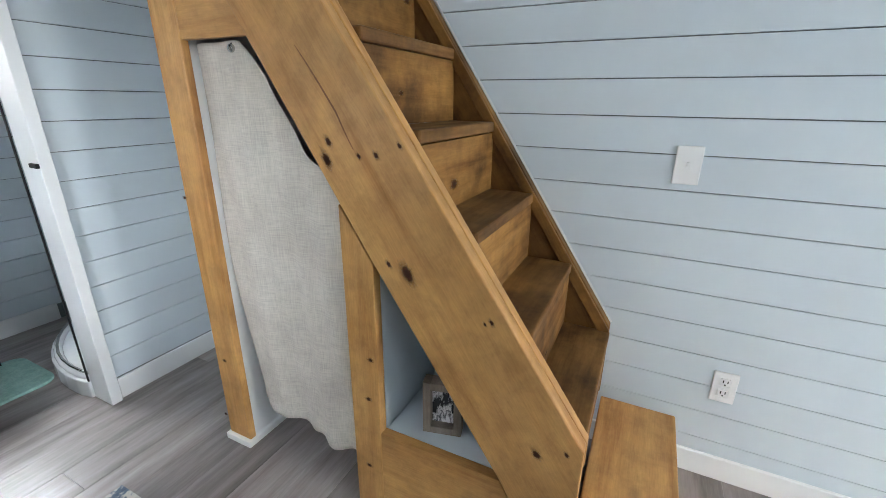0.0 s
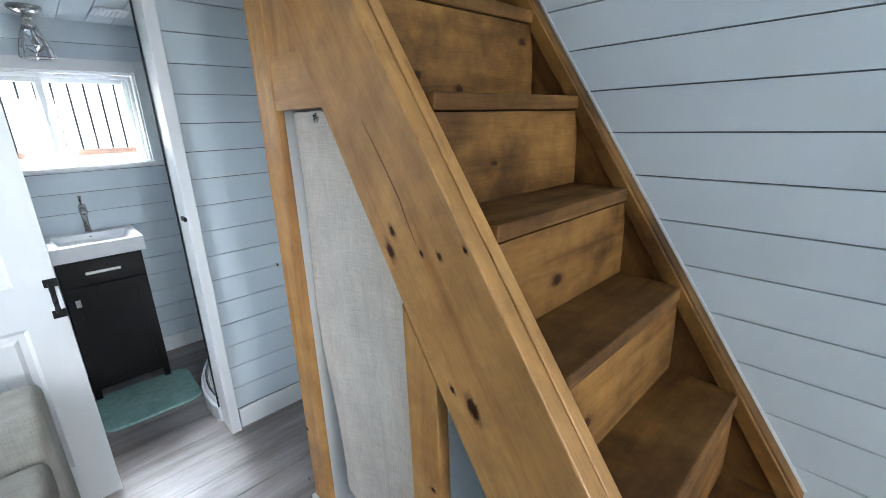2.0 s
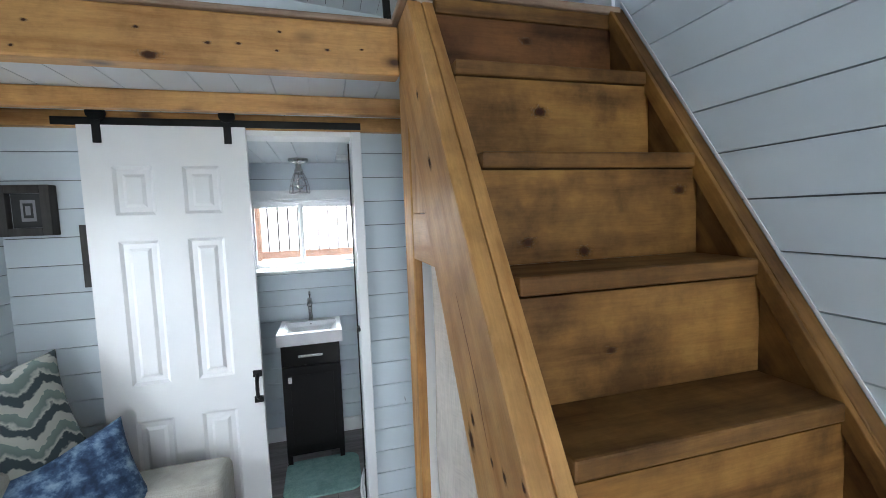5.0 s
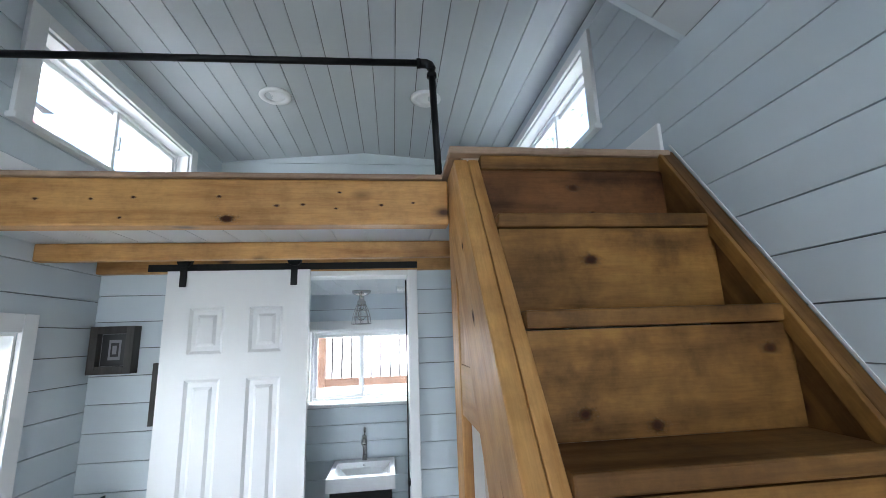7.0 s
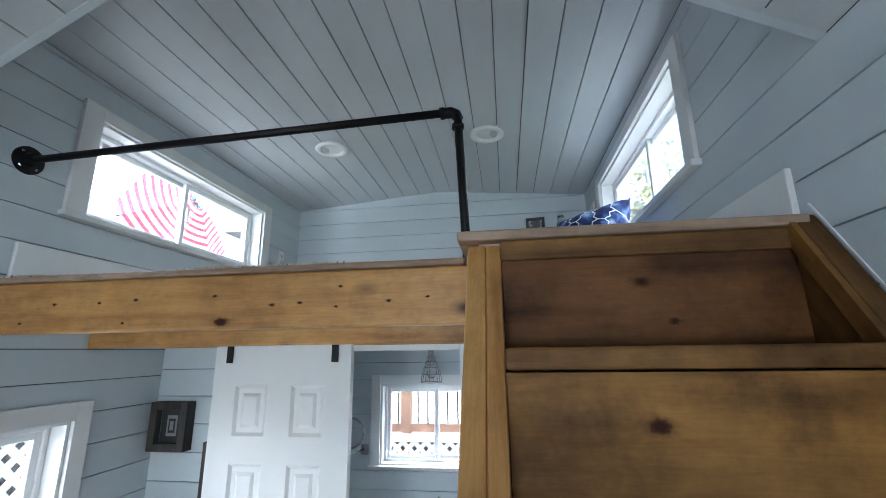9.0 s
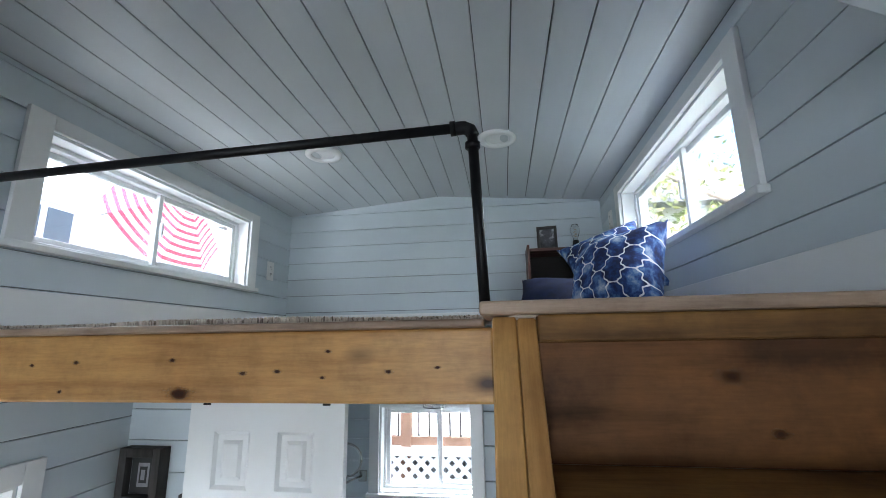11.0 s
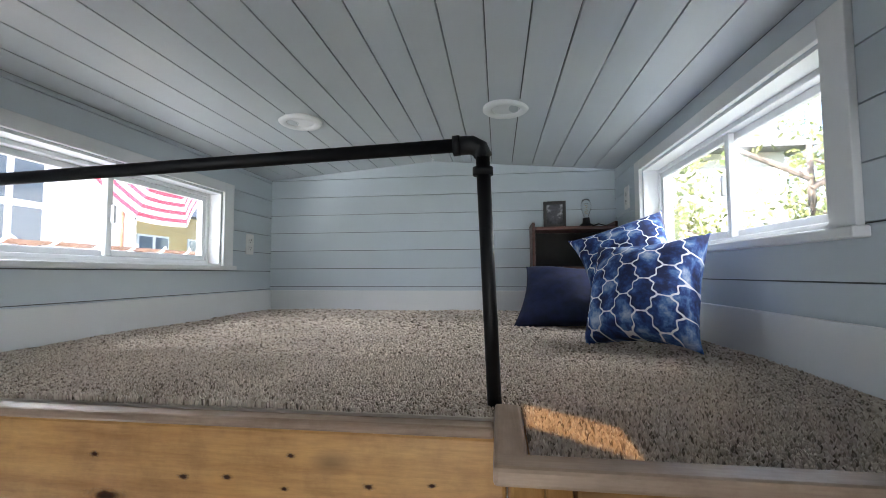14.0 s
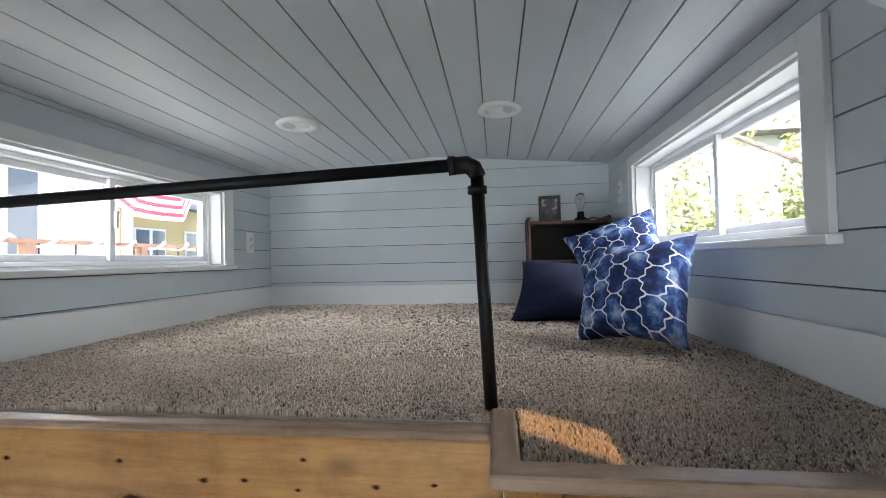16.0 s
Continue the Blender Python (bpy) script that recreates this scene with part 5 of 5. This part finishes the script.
for n, y, z, r in ((8, 1.13, 1.975, 0.011), (8, 1.18, 1.9, 0.007), (7, 1.083, 1.743, 0.016), (6, 0.965, 1.436, 0.013), (6, 1.353, 1.537, 0.013), (6, 1.1, 1.41, 0.014), (5, 1.05, 1.242, 0.008), (4, 1.08, 0.993, 0.017), (3, 0.95, 0.78, 0.016), (2, 1.1, 0.5, 0.01)):
    knot(stairs, (riser_face(n), y, z), "x", r, 1.35)
for x, z, r in ((-0.545, 1.125, 0.006), (-0.61, 1.1, 0.007), (-0.53, 0.815, 0.017), (-0.585, 0.83, 0.007), (-0.76, 1.08, 0.014), (-0.75, 1.125, 0.01), (-0.66, 1.095, 0.006), (-0.304, 0.733, 0.006), (-0.32, 0.725, 0.004), (-0.17, 0.4, 0.011), (-0.1, 0.43, 0.006), (-1.0, 1.62, 0.012), (-1.1, 1.8, 0.009)):
    knot(stairs, (x, 0.8, z), "y", r, 1.5, -56)
crack = bmesh.new()
cp = [(-0.83, 1.345), (-0.795, 1.3), (-0.755, 1.245), (-0.72, 1.195), (-0.695, 1.145), (-0.675, 1.11)]
lo_, hi_ = [], []
for i, (x, z) in enumerate(cp):
    w = 0.0015 * math.sin(math.pi * (i + 0.3) / (len(cp) - 0.4)) + 0.0004
    lo_.append(crack.verts.new((x - w, 0.7994, z - w)))
    hi_.append(crack.verts.new((x + w, 0.7994, z + w)))
for i in range(len(cp) - 1):
    crack.faces.new((lo_[i], lo_[i + 1], hi_[i + 1], hi_[i]))
part("grain_crack", crack, M_HALO, stairs, "dark split along the grain")
edge_beam = bpy.data.objects["beam_loft_edge"]
for y, z, r in ((0.153, 1.931, 0.016), (0.13, 1.998, 0.0048), (0.29, 1.971, 0.0048), (0.365, 1.974, 0.0048), (0.46, 1.962, 0.004), (0.594, 1.973, 0.0048), (0.47, 2.012, 0.004), (0.69, 1.98, 0.004), (-0.1, 1.995, 0.0048), (-0.21, 1.99, 0.004), (-0.13, 1.935, 0.004), (-0.35, 1.99, 0.0048), (-0.45, 1.94, 0.004)):
    knot(edge_beam, (-1.311, y, z), "x", r, 1.5)
for z in (0.35, 0.1, 0.93):
    knot(closet, (-1.3 + 0.03 * math.sin(z * 40), 0.772, z), "y", 0.007, 1.2)
for z in (0.12, 0.52, 0.38):
    knot(closet, (-0.68 + 0.025 * math.sin(z * 50), 0.803, z), "y", 0.008, 1.2)

# ---- outside ----
GROUND = -0.75
gm = bmesh.new()
bmesh.ops.create_grid(gm, x_segments=40, y_segments=40, size=300, matrix=Matrix.Translation((0, 0, GROUND)))
solo("ground", gm, M_GRASS, "mown grass reaching to the trees", "ground", kind="structure")
solo("pavement", box(bmesh.new(), -14, 6, -6.1, 3.4, GROUND, GROUND + 0.03), plain("pale_concrete", (0.6, 0.59, 0.57), 0.8, 0, 0.08, 2.0), "pale concrete yard round the house", "pavement", kind="structure")


def railing(name, a, b, z0, z1, label, gap=0.115, post_gap=1.6):
    """A deck railing between two plan points: posts, rails and thin black balusters."""
    a, b = Vector((*a, 0)), Vector((*b, 0))
    r = thing(name, (a + b) / 2 + Vector((0, 0, GROUND)), label, "railing")
    d = (b - a).normalized()
    q = Vector((-d.y, d.x, 0))
    L = (b - a).length

    def bar(s0, s1, w, lo, hi):
        bm = bmesh.new()
        pts = [a + d * s0 - q * w, a + d * s1 - q * w, a + d * s1 + q * w, a + d * s0 + q * w]
        return prism(bm, [(p.x, p.y) for p in pts], "z", lo, hi)

    part("top_rail", bar(0, L, 0.045, z1 - 0.04, z1), M_DECK, r)
    part("bottom_rail", bar(0, L, 0.03, z0, z0 + 0.07), M_DECK, r)
    k = max(1, int(L / post_gap))
    for i in range(k + 1):
        s = min(max(L * i / k, 0.05), L - 0.05)
        part("post", bar(s - 0.045, s + 0.045, 0.047, GROUND, z1 - 0.0405), M_DECK, r)
    n_ = int(L / gap)
    for i in range(n_):
        p = a + d * (i + 0.5) * L / n_
        part("baluster", rod(bmesh.new(), (p.x, p.y, z0 + 0.07), (p.x, p.y, z1 - 0.04), 0.008, sides=8), M_IRON, r)
    return r


back_rail = railing("deck_railing", (-4.35, -1.2), (-4.35, 2.2), 1.14, 2.15, "cedar deck railing with thin black balusters", 0.09, 1.1)
side_rail = railing("deck_railing", (-8.0, -3.6), (-1.5, -3.6), 1.7, 2.62, "cedar deck railing wound with white rope lights", 0.35, 1.3)
rope = bmesh.new()
tube(rope, [(-8 + i * 0.05, -3.6 + 0.06 * math.sin(i * 0.7), 2.6 + 0.05 * math.cos(i * 0.7)) for i in range(130)], 0.014, 6)
part("rope_light", rope, M_VINYL, side_rail, "white rope light")


def lattice(name, axis, face, u0, u1, z0, z1):
    w = thing(name, ((u0 + u1) / 2, face, GROUND) if axis == "y" else (face, (u0 + u1) / 2, GROUND), "white diagonal vinyl lattice screen", "lattice")
    for sgn in (1, -1):
        bm = bmesh.new()
        step_ = 0.105
        k = -(z1 - z0)
        while k < (u1 - u0):
            s0, s1 = max(0.0, -k), min(z1 - z0, (u1 - u0) - k)
            if s1 - s0 > 0.03:
                ua, ub = u0 + k + s0, u0 + k + s1
                za, zb = (z0 + s0, z0 + s1) if sgn > 0 else (z1 - s0, z1 - s1)
                h = 0.026
                quad = [(ua - h, za), (ua + h, za), (ub + h, zb), (ub - h, zb)]
                prism(bm, quad, axis, face - 0.006 * (sgn > 0), face + 0.006 * (sgn < 0))
            k += step_
        part("strips", bm, M_LATTICE, w)
    for z in (z0, z1):
        part("edge", box(bmesh.new(), u0, u1, face - 0.02, face + 0.02, z - 0.03, z + 0.03) if axis == "y" else box(bmesh.new(), face - 0.02, face + 0.02, u0, u1, z - 0.03, z + 0.03), M_LATTICE, w)
    # An added dark sheet gives the lattice holes their shade.
    off_ = -0.05
    part("shade_backing", box(bmesh.new(), u0, u1, face + off_ - 0.01, face + off_, z0, z1) if axis == "y" else box(bmesh.new(), face + off_ - 0.01, face + off_, u0, u1, z0, z1), M_LATTICE_SHADE, w, "dark board added as shade behind the lattice")
    for u in (u0, u1):
        part("stake", box(bmesh.new(), u - 0.03, u + 0.03, face - 0.021, face + 0.021, GROUND, z1 + 0.03) if axis == "y" else box(bmesh.new(), face - 0.021, face + 0.021, u - 0.03, u + 0.03, GROUND, z1 + 0.03), M_LATTICE, w)


lattice("lattice_screen", "x", -4.28, -1.1, 2.1, 0.3, 1.1)
lattice("lattice_screen", "y", -1.6, -3.0, -0.6, 0.6, 1.5)

umb = thing("market_umbrella", (-5.85, -4.3, GROUND), "red and white striped patio umbrella, open and tilted", "umbrella")
E1, E2 = Vector((1, 0, 0)), Vector((0, -0.35, 0.937))
hub = Vector((-5.85, -3.73, 2.98)) + E2 * 1.086
apex = hub + E1.cross(E2) * -0.42
for k in range(8):
    a0, a1 = radians(22.5 + 45 * k), radians(67.5 + 45 * k)
    R0 = 1.176
    p0, p1 = hub + (E1 * math.cos(a0) + E2 * math.sin(a0)) * R0, hub + (E1 * math.cos(a1) + E2 * math.sin(a1)) * R0
    bm = bmesh.new()
    uv = bm.loops.layers.uv.new("uv")
    rows = []
    for j in range(1, 10):
        v = j / 9
        row = []
        for i in range(5):
            u = i / 4
            p = apex.lerp(p0.lerp(p1, u), v) + (apex - hub) * (0.12 * math.sin(math.pi * v) - 0.1 * math.sin(math.pi * u) * v)
            row.append((bm.verts.new(p), (u, v)))
        rows.append(row)
    for p, q in zip(rows, rows[1:]):
        for i in range(4):
            f = bm.faces.new([w[0] for w in (p[i], p[i + 1], q[i + 1], q[i])])
            for lp, w in zip(f.loops, (p[i], p[i + 1], q[i + 1], q[i])):
                lp[uv].uv = w[1]
    panel = part("canopy_panel", bm, M_STRIPE, umb)
    panel.modifiers.new("thick", "SOLIDIFY").thickness = 0.004
    part("rib", tube(bmesh.new(), [apex - (apex - hub) * 0.1, apex.lerp(p0, 0.5), p0], 0.009, 6), M_IRON, umb)
part("pole", tube(bmesh.new(), [(-5.85, -4.35, GROUND), (-5.85, -4.35, 3.3), hub, apex], 0.024), M_DECK, umb)
part("base", lathe(bmesh.new(), [(0, 0), (0.3, 0), (0.3, 0.06), (0.06, 0.12), (0.03, 0.3), (0, 0.3)], (-5.85, -4.35, GROUND)), M_IRON, umb)


def house(name, x0, x1, y0, y1, z1, wall_mat, label, face, wins):
    """A clapboard house: walls, roof, and windows on the face that looks towards +y or +x."""
    h = thing(name, ((x0 + x1) / 2, (y0 + y1) / 2, GROUND), label, "house")
    part("wall", box(bmesh.new(), x0, x1, y0, y1, GROUND, z1), wall_mat, h)
    z = GROUND + 0.2
    while z < z1 - 0.1:
        part("siding_board", box(bmesh.new(), x0 - 0.01, x1 + 0.01, y1, y1 + 0.015, z, z + 0.17), wall_mat, h)
        z += 0.2
    part("roof", prism(bmesh.new(), [(y0 - 0.3, z1), (y1 + 0.4, z1), ((y0 + y1) / 2, z1 + 1.6)], "x", x0 - 0.3, x1 + 0.3), M_ROOF, h)
    for a, b, lo, hi in wins:
        w = part("window", box(bmesh.new(), a, b, y1 + 0.0155, y1 + 0.06, lo, hi, 0.01), M_TRIM, h)
        for i in range(2):
            for j in range(2):
                ww, hh = (b - a) / 2, (hi - lo) / 2
                part("pane", box(bmesh.new(), a + i * ww + 0.05, a + (i + 1) * ww - 0.05, y1 + 0.0605, y1 + 0.066, lo + j * hh + 0.05, lo + (j + 1) * hh - 0.05), M_DARKGLASS, w)
    return h


house("house", -8.0, -2.4, -10, -6.2, 6.0, M_SIDING, "pale grey clapboard house behind the deck", "y", ((-6.3, -5.3, 2.5, 4.2), (-4.2, -3.2, 2.5, 4.2)))
house("house", -16.5, -9.5, -14, -8.0, 3.9, M_YELLOW, "yellow clapboard house with white windows", "y", ((-10.9, -9.9, 2.3, 3.3), (-12.6, -11.6, 2.3, 3.3), (-14.6, -13.6, 2.3, 3.3)))
white_house = thing("house", (-11.0, 0.5, GROUND), "white clapboard house beyond the back railing", "house")
part("wall", box(bmesh.new(), -14.0, -9.0, -5.0, 6.0, GROUND, 4.5), M_SIDING, white_house)
for k in range(25):
    part("siding_board", box(bmesh.new(), -8.999, -8.985, -5.0, 6.0, GROUND + 0.2 + k * 0.2, GROUND + 0.37 + k * 0.2), M_SIDING, white_house)
part("roof", prism(bmesh.new(), [(-14.4, 4.5), (-8.6, 4.5), (-11.5, 6.4)], "y", -5.3, 6.3), M_ROOF, white_house)
sign = thing("sign_board", (-3.35, -4.4, GROUND), "red and white sign board by the deck", "sign")
part("panel", box(bmesh.new(), -3.75, -2.9, -4.42, -4.4, 2.25, 2.5, 0.004), M_RED, sign)
part("lettering_bar", box(bmesh.new(), -3.62, -3.1, -4.3995, -4.395, 2.35, 2.42), M_TRIM, sign)
for x in (-3.7, -2.95):
    part("leg", box(bmesh.new(), x - 0.02, x + 0.02, -4.47, -4.425, GROUND, 2.45), M_TRIM, sign)


def tree(name, at, height, spread, seed, leaves=8000):
    rng = random.Random(seed)
    t = thing(name, (at[0], at[1], GROUND), "broadleaf tree in yellow-green summer leaf", "tree", "trees outside")
    base = Vector((at[0], at[1], GROUND))
    tr = tube(bmesh.new(), [base + Vector((0.06 * math.sin(k), 0.06 * math.cos(k * 1.3), height * 0.75 * k / 6)) for k in range(7)], 0.14, 10)
    for v in tr.verts:
        f = 1 - 0.75 * (v.co.z - GROUND) / (height * 0.75)
        c_ = base + Vector((0, 0, v.co.z - GROUND))
        v.co.x, v.co.y = c_.x + (v.co.x - c_.x) * f, c_.y + (v.co.y - c_.y) * f
    part("trunk", tr, M_BARK, t, smooth=True)
    tips = []
    for k in range(11):
        z = height * rng.uniform(0.22, 0.72)
        a = rng.uniform(0, 6.28)
        L = spread * rng.uniform(0.5, 1.0)
        p0 = base + Vector((0, 0, z))
        p1 = p0 + Vector((math.cos(a) * L * 0.55, math.sin(a) * L * 0.55, L * 0.35))
        p2 = p0 + Vector((math.cos(a) * L, math.sin(a) * L, L * rng.uniform(0.35, 0.75)))
        part("limb", rod(rod(bmesh.new(), p0, p1, 0.05, 0.03, 8), p1, p2, 0.03, 0.01, 8), M_BARK, t)
        tips += [p1, p2, (p1 + p2) / 2, p2 + Vector((0, 0, 0.5))]
    verts, faces = [], []
    for k in range(leaves):
        c_ = rng.choice(tips) + Vector((rng.gauss(0, 0.42), rng.gauss(0, 0.42), rng.gauss(0, 0.36)))
        q = Euler((rng.uniform(0, 6), rng.uniform(0, 6), rng.uniform(0, 6))).to_matrix()
        s = rng.uniform(0.04, 0.085)
        i = len(verts)
        verts += [tuple(c_ + q @ Vector(p) * s - base) for p in ((-1, 0, 0), (0, -0.5, 0.12), (1, 0, 0), (0, 0.5, 0.12))]
        faces.append((i, i + 1, i + 2, i + 3))
    me_ = bpy.data.meshes.new("crown")
    me_.from_pydata(verts, [], faces)
    me_.materials.append(M_LEAF)
    c_ = tagged(new("crown", me_), "", "", "", "stuff")
    c_.parent = t


for i, (x, y, h_, s_) in enumerate(((-7.2, 5.2, 6.5, 2.3), (-10.5, 8.0, 8.0, 3.0), (-4.6, 7.5, 7.0, 2.6), (-13.0, 9.5, 7.5, 2.8), (-1.5, 8.5, 7.5, 2.8), (-14.0, 6.5, 8.5, 3.2), (-18.5, 8.0, 9.0, 3.4))):
    tree("tree", (x, y), h_, s_, 20 + i)
tree("tree", (-6.5, -13.5), 9.0, 3.0, 41, 3000)

# ---- floor planks ----
plank_me = {}
rngp = random.Random(4)
x = XB
while x < XF:
    w = min(0.152, XF - x)
    y = YL - rngp.random() * 0.9
    while y < YR:
        a, b = max(y, YL), min(y + 1.21, YR)
        y += 1.21
        if b - a < 0.03:
            continue
        key = (round(w, 3), round(b - a, 2))
        if key not in plank_me:
            bm = bmesh.new()
            e = 0.0012
            prism(bm, [(e, 0), (w - e, 0), (w - 0.0005, -e), (w - 0.0005, -0.011), (0.0005, -0.011), (0.0005, -e)], "y", 0.0006, round(b - a, 2) - 0.0006)
            me = bpy.data.meshes.new("floor_plank")
            bm.to_mesh(me)
            bm.free()
            me.materials.append(M_FLOOR)
            plank_me[key] = me
        ob = new("floor_plank", plank_me[key])
        ob.parent = floor
        ob.location = Vector((x, a, FLOOR)) - origin(floor)
    x += 0.152
